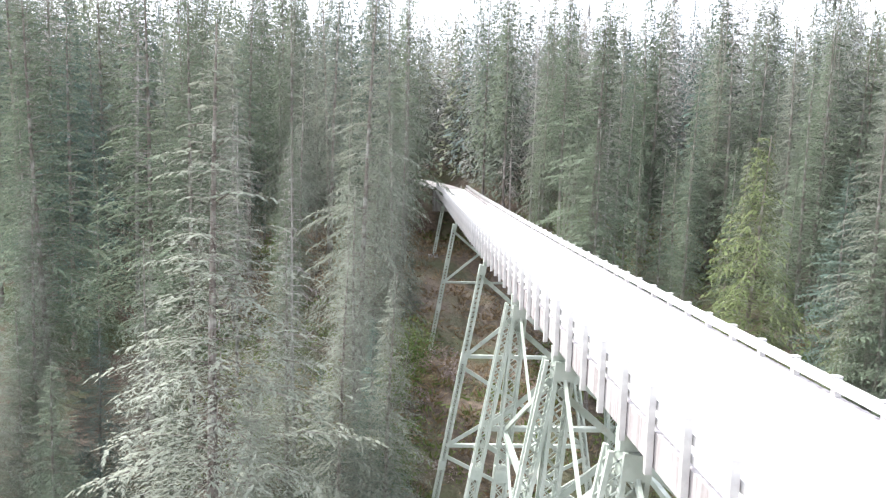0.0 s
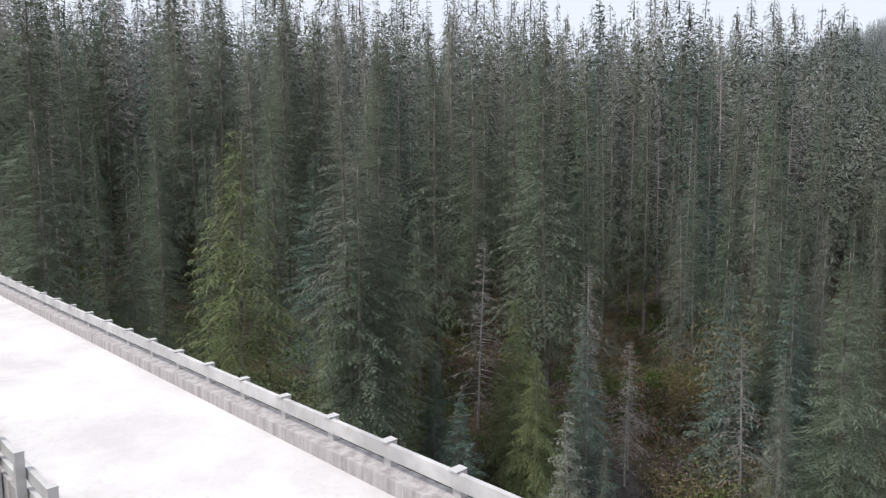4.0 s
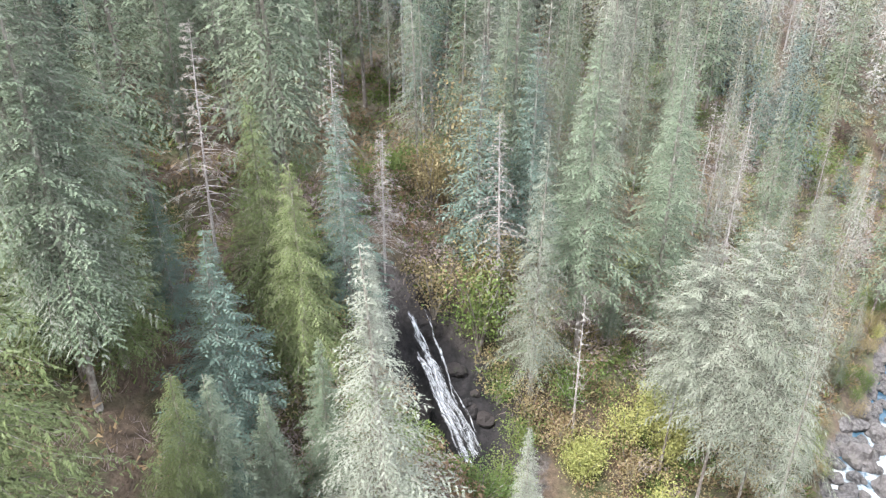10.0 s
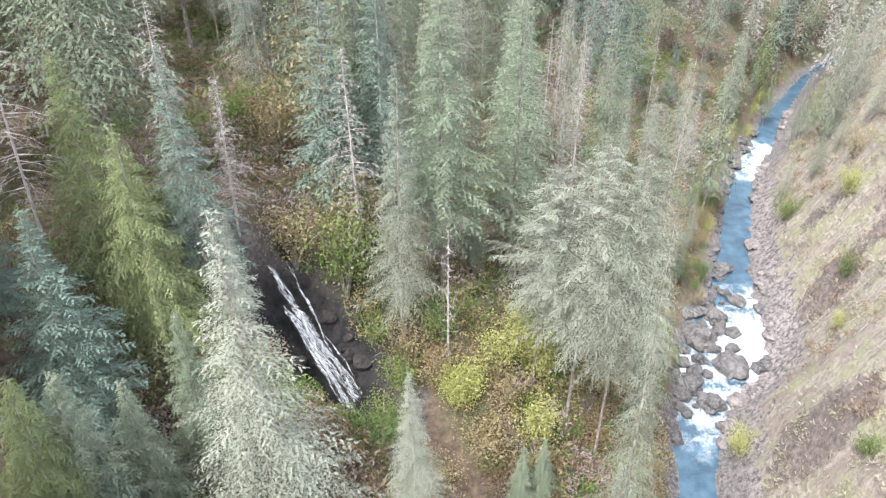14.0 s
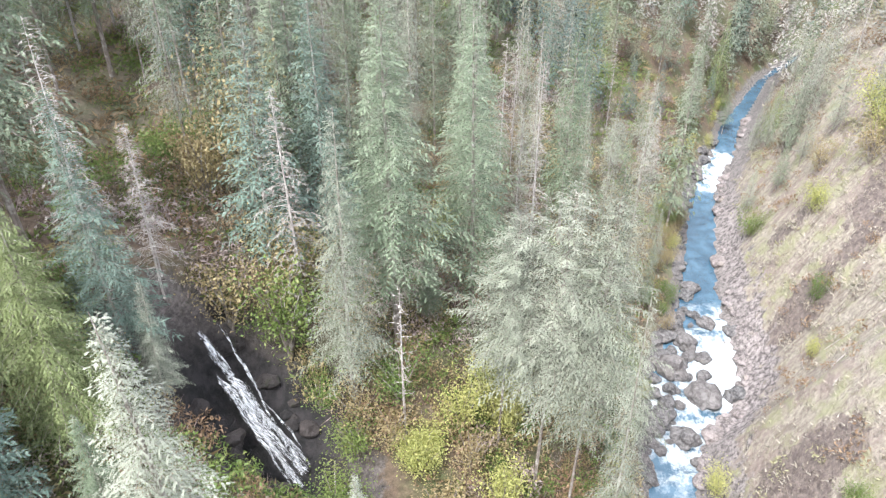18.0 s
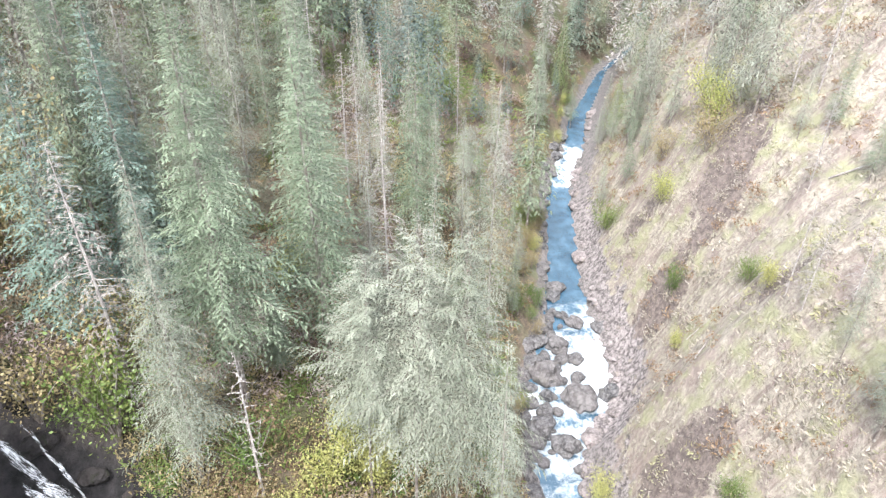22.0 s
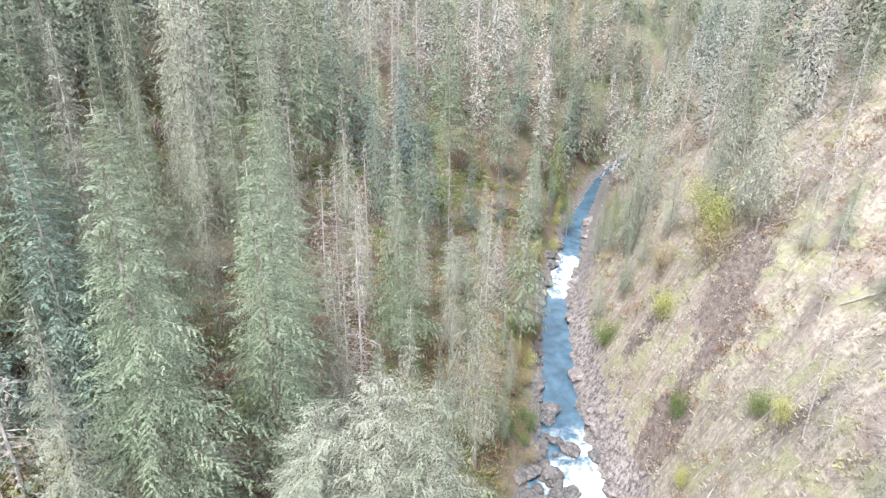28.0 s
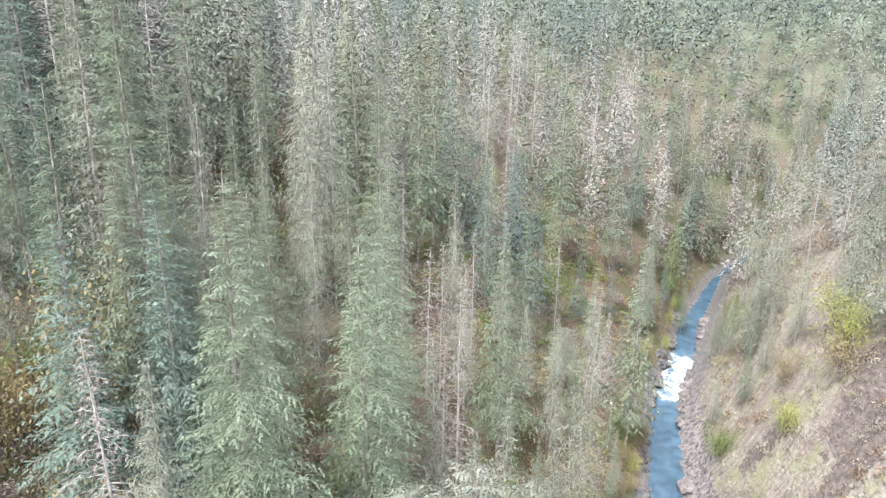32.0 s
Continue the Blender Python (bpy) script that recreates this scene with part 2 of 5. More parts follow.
def concrete():
    m = Nodes("worn_concrete", rough=0.9)
    n, f = m.noise(0.35, 6, 0.65), m.noise(7, 6, 0.7)
    c = m.mix(m.span(n, 0.35, 0.65), (0.55, 0.52, 0.52), (0.70, 0.68, 0.675))
    c = m.mix(m.math("MULTIPLY", m.span(f, 0.5, 0.75), 0.35), c, (0.40, 0.36, 0.35))
    m.colour(c).bump(f, 0.25, 0.01)
    return m.mat


def stained_concrete():
    m = Nodes("stained_concrete", rough=0.9)
    streak = m.noise(1.4, 5, 0.6, stretch=(3, 3, 0.25))
    c = m.mix(m.span(streak, 0.4, 0.62), (0.46, 0.435, 0.43), (0.29, 0.262, 0.26))
    c = m.mix(m.math("MULTIPLY", m.span(m.noise(6, 5), 0.5, 0.7), 0.4), c, (0.46, 0.44, 0.43))
    m.colour(c).bump(m.noise(9, 5), 0.3, 0.01)
    return m.mat


def painted_steel(name, a, b, rust=0.3):
    m = Nodes(name, rough=0.55)
    c = m.mix(m.span(m.noise(0.8, 4), 0.35, 0.65), a, b)
    c = m.mix(m.math("MULTIPLY", m.span(m.noise(2.6, 6, 0.7), 0.56, 0.7), rust), c, (0.22, 0.13, 0.08))
    m.colour(c).bump(m.noise(14, 4), 0.15, 0.004)
    return m.mat


CONCRETE, CURB = concrete(), stained_concrete()
STEEL = painted_steel("pale_green_steel", (0.36, 0.41, 0.36), (0.50, 0.54, 0.49))
RAIL = painted_steel("whitewashed_timber", (0.42, 0.41, 0.405), (0.64, 0.63, 0.62), 0.25)
ROAD = Nodes("gravel_road", rough=0.95)
ROAD.colour(ROAD.mix(ROAD.span(ROAD.noise(3, 7, 0.7), 0.35, 0.65), (0.35, 0.32, 0.30), (0.6, 0.57, 0.55))).bump(ROAD.noise(12, 5), 0.5, 0.03)
ROAD = ROAD.mat


# ---- mesh helpers ----
def mesh_from(name, verts, faces, mat, smooth=False):
    me = bpy.data.meshes.new(name)
    me.from_pydata([tuple(v) for v in verts], [], [tuple(f) for f in faces])
    me.materials.append(mat)
    if smooth:
        me.polygons.foreach_set("use_smooth", [True] * len(me.polygons))
    me.update()
    return me


def bough_puff(tris, soft, grain=0.48):
    """Each twig's soft facing, roughened by its own."""
    f = np.cross(tris[:, 1] - tris[:, 0], tris[:, 2] - tris[:, 0])
    f = f / np.maximum(np.linalg.norm(f, axis=1), 1e-9)[:, None]
    f = f * np.where((f * soft).sum(1) < 0, -1, 1)[:, None]
    o = soft + f * grain
    return o / np.maximum(np.linalg.norm(o, axis=1), 1e-6)[:, None]


def tri_mesh(name, tris, mat, puff=None):
    """tris: an array n x 3 x 3 of loose triangles; puff: a soft direction for each."""
    n = len(tris)
    me = bpy.data.meshes.new(name)
    me.vertices.add(n * 3)
    me.vertices.foreach_set("co", np.asarray(tris, dtype=np.float32).ravel())
    me.loops.add(n * 3)
    me.loops.foreach_set("vertex_index", np.arange(n * 3, dtype=np.int32))
    me.polygons.add(n)
    me.polygons.foreach_set("loop_start", np.arange(0, n * 3, 3, dtype=np.int32))
    me.materials.append(mat)
    if puff is not None:
        me.attributes.new("puff", "FLOAT_VECTOR", "POINT").data.foreach_set("vector", np.repeat(puff, 3, axis=0).astype(np.float32).ravel())
    me.update(calc_edges=True)
    return me


def part(name, data, parent, label="", m=None):
    ob = new(name, data)
    ob.parent = parent
    if m is not None:
        ob.matrix_basis = m
    if label:
        tagged(ob, label)
    return ob


class Solid:
    """Collects boxes and beams into one mesh."""

    def __init__(self):
        self.v, self.f = [], []

    def box(self, x0, x1, y0, y1, z0, z1):
        b = len(self.v)
        self.v += [(x, y, z) for z in (z0, z1) for x, y in ((x0, y0), (x1, y0), (x1, y1), (x0, y1))]
        self.f += [tuple(b + i for i in q) for q in ((3, 2, 1, 0), (4, 5, 6, 7), (0, 1, 5, 4), (1, 2, 6, 5), (2, 3, 7, 6), (3, 0, 4, 7))]
        return self

    def beam(self, p, q, w, h, side=(0, 1, 0)):
        """A square bar from p to q, w wide along side, h across it."""
        p, q = Vector(p), Vector(q)
        d = (q - p).normalized()
        s = Vector(side)
        s = (s - d * s.dot(d)).normalized()
        u = d.cross(s)
        b = len(self.v)
        for c in (p, q):
            self.v += [tuple(c + s * (w / 2 * i) + u * (h / 2 * j)) for i, j in ((-1, -1), (1, -1), (1, 1), (-1, 1))]
        self.f += [tuple(b + i for i in k) for k in ((3, 2, 1, 0), (4, 5, 6, 7), (0, 1, 5, 4), (1, 2, 6, 5), (2, 3, 7, 6), (3, 0, 4, 7))]
        return self

    def mesh(self, name, mat):
        return mesh_from(name, self.v, self.f, mat)


# ---- the lie of the land ----
RIVER_X = (-400, -120, -40, 0, 20, 40, 57, 63, 69, 75, 83, 90, 99, 111, 130, 145, 154, 184, 196, 204, 212, 235, 320)
RIVER_Y = (-70, -24, -14, -9, -9, -10, -12.5, -14, -15.8, -18.8, -22.2, -24.4, -26.3, -30, -35.6, -44, -47.3, -65, -78, -96, -130, -230, -600)
RIVER_W = (6, 6, 6, 6, 5.5, 5, 4.6, 5.6, 6.6, 11, 10.5, 7.8, 5.9, 5.4, 5, 4.6, 4.4, 2.6, 2.4, 2.4, 3, 4, 5)
RIVER_Z = (-63, -61, -60, -59.5, -59.2, -58.9, -58.5, -58.3, -58, -57.7, -57.4, -57.1, -57, -57, -56.6, -53.3, -53, -52, -50, -46, -40, -30, -10)
NORTH_V = (0, 3, 6, 12, 25, 45, 65, 90, 125, 160, 300, 900, 3000)
NORTH_H = (-0.8, 0, 2.5, 9, 22, 34, 42, 48, 55, 61, 82, 112, 170)
SOUTH_V = (0, 3, 6, 13, 20, 30, 45, 70, 120, 300, 900, 3000)
SOUTH_H = (-0.8, 0, 4, 17, 28.5, 40, 54, 64, 71, 85, 110, 170)
GULLY = ((38, -9, -58), (40.5, 2, -53), (43, 13, -47), (46.8, 23.3, -40.6), (50.0, 30.3, -28.4), (56, 37, -21), (66, 42, -15), (80, 47, -9))
HILLS = ((890, 172, 92, 150),)


def river(x):
    return (np.interp(x, RIVER_X, RIVER_Y), np.interp(x, RIVER_X, RIVER_W), np.interp(x, RIVER_X, RIVER_Z))


def soft_noise(x, y, s, seed=0.0):
    """Cheap smooth noise from crossed waves."""
    x, y = np.asarray(x) / s, np.asarray(y) / s
    n = 0
    for k, (a, b, c) in enumerate(((1.0, 0.35, 0.4), (-0.55, 1.1, 1.9), (1.7, -1.3, 3.1), (0.6, 2.3, 0.7), (-2.6, 0.9, 5.2))):
        n = n + np.sin(a * x + b * y + c + seed * (k + 1.3)) / (1 + 0.5 * k)
    return n / 2.6


def side_of(x, y):
    """Signed distance from the river's middle line, north positive; the river's width and level there."""
    x, y = np.asarray(x, dtype=float), np.asarray(y, dtype=float)
    best = np.full(np.broadcast(x, y).shape, 1e18)
    side, wide, level = best * 0, best * 0, best * 0
    for k in range(len(RIVER_X) - 1):
        x0, y0, dx, dy = RIVER_X[k], RIVER_Y[k], RIVER_X[k + 1] - RIVER_X[k], RIVER_Y[k + 1] - RIVER_Y[k]
        u = np.clip(((x - x0) * dx + (y - y0) * dy) / (dx * dx + dy * dy), 0, 1)
        d = (x - x0 - u * dx) ** 2 + (y - y0 - u * dy) ** 2
        near_ = d < best
        best = np.where(near_, d, best)
        side = np.where(near_, np.where(dx * (y - y0) - dy * (x - x0) >= 0, 1.0, -1.0), side)
        wide = np.where(near_, RIVER_W[k] + u * (RIVER_W[k + 1] - RIVER_W[k]), wide)
        level = np.where(near_, RIVER_Z[k] + u * (RIVER_Z[k + 1] - RIVER_Z[k]), level)
    return side * np.sqrt(best), wide, level


def height(x, y):
    x, y = np.asarray(x, dtype=float), np.asarray(y, dtype=float)
    v, w, z = side_of(x, y)
    a = np.maximum(np.abs(v) - w / 2 + 3, 0)
    h = z + np.where(v >= 0, np.interp(a, NORTH_V, NORTH_H), np.interp(a, SOUTH_V, SOUTH_H) * np.interp(x, (100, 200), (1, 0.82)))
    rough = np.interp(a, (3, 12, 60), (0.0, 1.0, 1.6))
    h = h + rough * (1.5 * soft_noise(x, y, 9) + 0.5 * soft_noise(x, y, 2.7, 2.0))
    h = h + np.where(v < -8, np.interp(a, (8, 20, 80), (0, 1, 1)) * (1.9 * np.abs(soft_noise(1.5 * x + 0.5 * y, 0.35 * y, 3.6, 1.0)) + 0.6 * np.abs(soft_noise(1.4 * x, 0.6 * y, 1.6, 3.0))), 0)
    for hx, hy, hh, hr in HILLS:
        h = h + hh * np.exp(-((x - hx) ** 2 + (y - hy) ** 2) / hr ** 2) * (1 + 0.12 * soft_noise(x, y, 60))
    h = h - 11 * np.exp(-((x - 30) ** 2 + (y - 32) ** 2) / 100)      # hollow below the bridge
    for (x0, y0, z0), (x1, y1, z1) in zip(GULLY, GULLY[1:]):
        dx, dy = x1 - x0, y1 - y0
        k = np.clip(((x - x0) * dx + (y - y0) * dy) / (dx * dx + dy * dy), 0, 1)
        d = np.hypot(x - x0 - k * dx, y - y0 - k * dy)
        floor = z0 + k * (z1 - z0)
        h = np.minimum(h, floor + np.maximum(d - 1.3, 0) * 1.25 + 0.25 * np.maximum(d - 5, 0))
    # the road's embankment beyond the far abutment, and the near one
    for ya, yb in ((118, 190), (-190, -62)):
        inside = np.clip((y - ya) / 6, 0, 1) * np.clip((yb - y) / 20, 0, 1) if ya > 0 else np.clip((yb - y) / 6, 0, 1) * np.clip((y - ya) / 20, 0, 1)
        level = deck_z(y) - 0.35 - np.maximum(np.abs(x - road_x(y)) - 4.5, 0) * 0.5
        h = np.where(inside > 0, h + (np.where(np.abs(x - road_x(y)) < 16, level, h) - h) * inside * np.clip((16 - np.abs(x - road_x(y))) / 6, 0, 1), h)
    return h


def deck_z(y):
    return -0.3 + 0.000118 * np.maximum(np.asarray(y, dtype=float), 0) ** 2


def road_x(y):
    return -0.5 - 0.004 * np.maximum(np.asarray(y, dtype=float) - 112, 0) ** 2


def axis(breaks):
    out = []
    for (a, b, step) in breaks:
        out += list(np.arange(a, b, step))
    return np.array(out + [breaks[-1][1]])


gx = axis(((-3500, -1000, 250), (-1000, -200, 50), (-200, -40, 8), (-40, 30, 2.5), (30, 110, 1.1), (110, 200, 2.0), (200, 420, 6), (420, 1300, 25), (1300, 4000, 90)))
gy = axis(((-3500, -900, 200), (-900, -200, 40), (-200, -90, 6), (-90, 60, 1.2), (60, 140, 3), (140, 320, 8), (320, 1300, 35), (1300, 4000, 180)))
X, Y = np.meshgrid(gx, gy, indexing="ij")
Z = height(X, Y)
nx, ny = X.shape
quads = [(i * ny + j, (i + 1) * ny + j, (i + 1) * ny + j + 1, i * ny + j + 1) for i in range(nx - 1) for j in range(ny - 1)]
ground_mesh = mesh_from("ground", np.stack([X, Y, Z], -1).reshape(-1, 3), quads, GROUND, smooth=True)
V, W, _ = side_of(X, Y)
bare = np.clip((-V - 2) / 4, 0, 1) * np.clip((95 + V) / 30, 0, 1) * np.clip((175 - X) / 60, 0, 1) + 0.35 * np.clip(soft_noise(X, Y, 14) + 0.2, 0, 1)
rockiness = np.clip(1.25 - (np.abs(V) - W / 2) / np.where(V > 0, 1.8, 4.5), 0, 1)
for gx_, gy_, gz_ in GULLY[3:5]:
    rockiness = np.maximum(rockiness, np.clip(1.6 - np.hypot(X - gx_, Y - gy_) / 5, 0, 1))
slabs = 0 * X
for sx, sy, sr in ((88.1, -42.3, 3.5), (90.7, -44.9, 3.0), (84.1, -39.3, 2.5), (55.4, -22.5, 3.5), (53.1, -20.6, 2.5), (81.9, -32.2, 3.2), (84.0, -34.2, 2.4), (98.5, -37.0, 2.2), (64.3, -35.1, 2.0)):
    slabs = np.maximum(slabs, np.clip(1.5 - np.hypot((X - sx), (Y - sy)) / sr, 0, 1))
wooded = np.clip((np.hypot(X, Y) - 220) / 120, 0, 1)
for sx, sy in ((48.9, 30.5), (48.4, 28), (47.9, 25.5), (47.4, 23)):
    slabs = np.maximum(slabs, np.clip(1.7 - np.hypot(X - sx, Y - sy) / 4.2, 0, 1))
wet = np.clip(2.0 - np.hypot(X - 49, (Y - 27) * 0.75) / 4.0, 0, 1)
for key, values in (("bare", bare), ("rock", rockiness), ("wet", wet), ("slab", slabs), ("wooded", wooded)):
    ground_mesh.attributes.new(key, "FLOAT", "POINT").data.foreach_set("value", np.clip(values, 0, 1).astype(np.float32).ravel())
tagged(new("ground", ground_mesh), "steep forest floor of leaf litter, moss and dry grass", "ground", kind="structure")


# ---- river ----
def build_river():
    xs = np.concatenate([np.arange(-110, 40, 2.0), np.arange(40, 160, 0.5), np.arange(160, 330, 2.0)])
    yc, w, z = river(xs)
    cols = np.linspace(-1, 1, 25)
    t = np.gradient(yc, xs)
    nrm = np.stack([-t, np.ones_like(t)], 1) / np.sqrt(1 + t * t)[:, None]
    half = w / 2 + 1.2
    px = xs[:, None] + nrm[:, 0:1] * cols * half[:, None]
    py = yc[:, None] + nrm[:, 1:2] * cols * half[:, None]
    rapid = np.clip(np.interp(xs, (58, 64, 70, 86, 94, 98, 130, 132, 141, 145), (0, 0.55, 0.85, 0.8, 0.4, 0.0, 0.0, 1.0, 0.9, 0.0)), 0, 1)
    wave = 0.10 + 0.35 * rapid[:, None]
    pz = z[:, None] + wave * (soft_noise(px, py, 0.9) + 0.6 * soft_noise(px, py, 0.37, 1.0))
    n = len(cols)
    quads = [(i * n + j, (i + 1) * n + j, (i + 1) * n + j + 1, i * n + j + 1) for i in range(len(xs) - 1) for j in range(n - 1)]
    me = mesh_from("river", np.stack([px, py, pz], -1).reshape(-1, 3), quads, WATER, smooth=True)
    lean = np.interp(xs, (64, 74, 80, 96), (0.0, 0.15, 0.5, 0.35))[:, None]      # the white water keeps to the south side
    foam = rapid[:, None] * (0.78 - lean * cols + 0.35 * soft_noise(px * 0.6, py, 1.6))
    me.attributes.new("foam", "FLOAT", "POINT").data.foreach_set("value", foam.astype(np.float32).ravel())
    tagged(new("river_water", me), "turquoise mountain river with white rapids between boulders", "river", kind="structure")


build_river()


# ---- far blue ridges beyond the woods ----
def build_ridges():
    # blue base colour and a faint blue emission take the place of haze
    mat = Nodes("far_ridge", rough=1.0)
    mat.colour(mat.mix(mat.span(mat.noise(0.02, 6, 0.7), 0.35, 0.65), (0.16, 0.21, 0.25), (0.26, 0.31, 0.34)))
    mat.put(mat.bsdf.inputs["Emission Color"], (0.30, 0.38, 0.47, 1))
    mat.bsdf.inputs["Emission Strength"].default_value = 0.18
    for cx, cy, top, reach in ((2520, -240, 415, 430), (2650, -640, 330, 420), (2600, -1100, 290, 520), (2700, 350, 240, 600), (2500, 1100, 260, 700)):
        xs = np.linspace(-1.6, 1.6, 60)
        v, f = [], []
        for k, a in enumerate(xs):
            peak = top * (math.exp(-a * a * 1.6) + 0.05 * math.sin(a * 9 + cx) + 0.025 * math.sin(a * 23))
            for q in (0.0, 0.35, 0.7, 1.0):
                v.append((cx + 500 * (1 - q) * -1 + 60 * math.sin(a * 5), cy + a * reach, -60 + (peak + 60) * q))
        for k in range(len(xs) - 1):
            for q in range(3):
                f.append((k * 4 + q, (k + 1) * 4 + q, (k + 1) * 4 + q + 1, k * 4 + q + 1))
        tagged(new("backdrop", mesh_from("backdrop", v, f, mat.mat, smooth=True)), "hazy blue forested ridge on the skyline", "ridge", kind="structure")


build_ridges()


# ---- the bridge ----
LEFT, RIGHT = -3.3, 2.3
Y0, Y1 = -62.0, 122.0


def strip(name, x0, x1, lo, hi, mat, y0=Y0, y1=Y1, step=4.0):
    """A long box that follows the deck's rise."""
    ys = np.linspace(y0, y1, max(2, int((y1 - y0) / step) + 1))
    v, f = [], []
    for y in ys:
        d = float(deck_z(y))
        v += [(x0, y, d + lo), (x1, y, d + lo), (x1, y, d + hi), (x0, y, d + hi)]
    for i in range(len(ys) - 1):
        for a, b in ((0, 1), (1, 2), (2, 3), (3, 0)):
            f.append((i * 4 + a, i * 4 + b, i * 4 + 4 + b, i * 4 + 4 + a))
    n = len(v)
    f += [(3, 2, 1, 0), (n - 4, n - 3, n - 2, n - 1)]
    return mesh_from(name, v, f, mat)


def laced_column(p, q, wide=0.62):
    """Four corner angles and zigzag lacing on four sides between p and q, and batten plates."""
    p, q = Vector(p), Vector(q)
    d = (q - p).normalized()
    s = Vector((0, 1, 0))
    s = (s - d * s.dot(d)).normalized()
    u = d.cross(s)
    h = wide / 2
    angles, lace, plates = Solid(), Solid(), []
    for i in (-1, 1):
        for j in (-1, 1):
            o = s * (h * i) + u * (h * j)
            angles.beam(p + o, q + o, 0.13, 0.13, s)
    length = (q - p).length
    n = max(2, int(length / (wide * 1.0)))
    for k in range(n):
        a, b = p.lerp(q, k / n), p.lerp(q, (k + 1) / n)
        e = 1 if k % 2 else -1
        for side, across in ((s, u), (u, s)):
            for g in (-1, 1):
                off = side * (h * g)
                lace.beam(a + off + across * (h * e), b + off - across * (h * e), 0.05, 0.025, across)
                lace.beam(a + off - across * (h * e), b + off + across * (h * e), 0.05, 0.025, across)
    for c in [p + d * 0.36] + [p.lerp(q, k) for k in (0.3, 0.65)]:
        plates.append(Solid().beam(c - d * 0.34, c + d * 0.34, wide + 0.17, wide + 0.15, s))
    return angles, lace, plates


def build_bridge():
    bridge = tagged(new("steel_trestle_bridge"), "pale green steel trestle bridge with whitened concrete deck", "bridge")
    part("deck", strip("deck", LEFT + 0.12, RIGHT - 0.1, -0.30, 0.0, CONCRETE), bridge, "bleached concrete roadway")
    part("kerb", strip("kerb", RIGHT - 0.40, RIGHT + 0.14, -0.34, 0.30, CURB), bridge, "stained concrete kerb")
    part("kerb", strip("kerb", LEFT + 0.10, LEFT + 0.5, -0.55, 0.26, CURB), bridge, "stained concrete kerb")
    for x in (-2.3, -0.5, 1.3):
        part("girder", strip("girder", x - 0.16, x + 0.16, -1.25, -0.32, STEEL), bridge, "riveted steel girder")
    # guard rails
    part("rail", strip("rail", RIGHT - 0.12, RIGHT - 0.01, 0.50, 0.80, RAIL), bridge, "white painted timber guard rail")
    part("rail", strip("rail", LEFT + 0.10, LEFT + 0.20, 0.74, 0.96, RAIL), bridge, "white painted timber guard rail")
    part("rail", strip("rail", LEFT + 0.10, LEFT + 0.18, 0.40, 0.58, RAIL), bridge, "white painted timber guard rail")
    tall = Solid().box(-0.08, 0.075, -0.065, 0.065, -0.70, 1.27).box(-0.088, 0.083, -0.073, 0.073, 1.272, 1.3).mesh("post", RAIL)
    low = Solid().box(0.0, 0.17, -0.1, 0.1, 0.0, 0.82).box(-0.11, 0.185, -0.105, 0.105, 0.822, 0.84).mesh("post", RAIL)
    pos = 9.11 - 36 * 1.905
    while pos < Y1 - 1:
        z = float(deck_z(pos))
        part("post", tall, bridge, m=pose(LEFT, pos, z))
        part("post", low, bridge, m=pose(RIGHT - 0.05, pos + 0.5, z))
        pos += 1.905
    # bents: two inner and two battered outer laced legs, struts and braces
    for y in (-34.0, -22.0, 1.4, 9.4, 17.4, 27.4, 40.7, 70.0, 96.0):
        top = float(deck_z(y)) - 1.05
        feet = []
        for x, spread in ((LEFT + 0.02, -0.17), (LEFT + 0.46, -0.07), (RIGHT - 0.46, 0.07), (RIGHT - 0.02, 0.17)):
            if y > 35 and abs(spread) < 0.1:
                continue
            g = top
            for _ in range(6):
                g = float(height(x + spread * (top - g), y))
            foot = (x + spread * (top - g), y, g - 0.3)
            feet.append((x, spread, foot))
            a, l, b = laced_column((x, y, top), foot, (0.46 if abs(spread) > 0.1 else 0.6) if y < 35 else 0.34)
            col = part("column", a.mesh("column", STEEL), bridge)
            part("lacing", l.mesh("lacing", STEEL), col)
            for plate in (b[1:] if abs(spread) > 0.1 and y < 35 else b):
                part("batten_plate", plate.mesh("batten_plate", STEEL), col)
        part("cap_beam", Solid().box(LEFT + 0.02, RIGHT - 0.02, y - 0.2, y + 0.2, top + 0.005, top + 0.5).mesh("cap_beam", STEEL), bridge)
        deep = top - min(f[2][2] for f in feet)
        k, level = 1, 6.5
        while level * k < deep - 2:
            za, zb = top - level * (k - 1) - 0.8, top - level * k
            xa0, xa1 = LEFT + 0.02 - 0.17 * (top - za), RIGHT - 0.02 + 0.17 * (top - za)
            xb0, xb1 = LEFT + 0.02 - 0.17 * (top - zb), RIGHT - 0.02 + 0.17 * (top - zb)
            part("strut", Solid().beam((xb0, y, zb), (xb1, y, zb), 0.3, 0.22).mesh("strut", STEEL), bridge)
            part("brace", Solid().beam((xa0, y + 0.16, za), (xb1, y + 0.16, zb), 0.1, 0.26).mesh("brace", STEEL), bridge)
            part("brace", Solid().beam((xa1, y - 0.16, za), (xb0, y - 0.16, zb), 0.1, 0.26).mesh("brace", STEEL), bridge)
            k += 1
        for x, spread, f in feet:
            part("footing", Solid().box(f[0] - 0.7, f[0] + 0.7, y - 0.7, y + 0.7, f[2] - 1.5, f[2] + 0.5).mesh("footing", CURB), bridge, "concrete footing block")
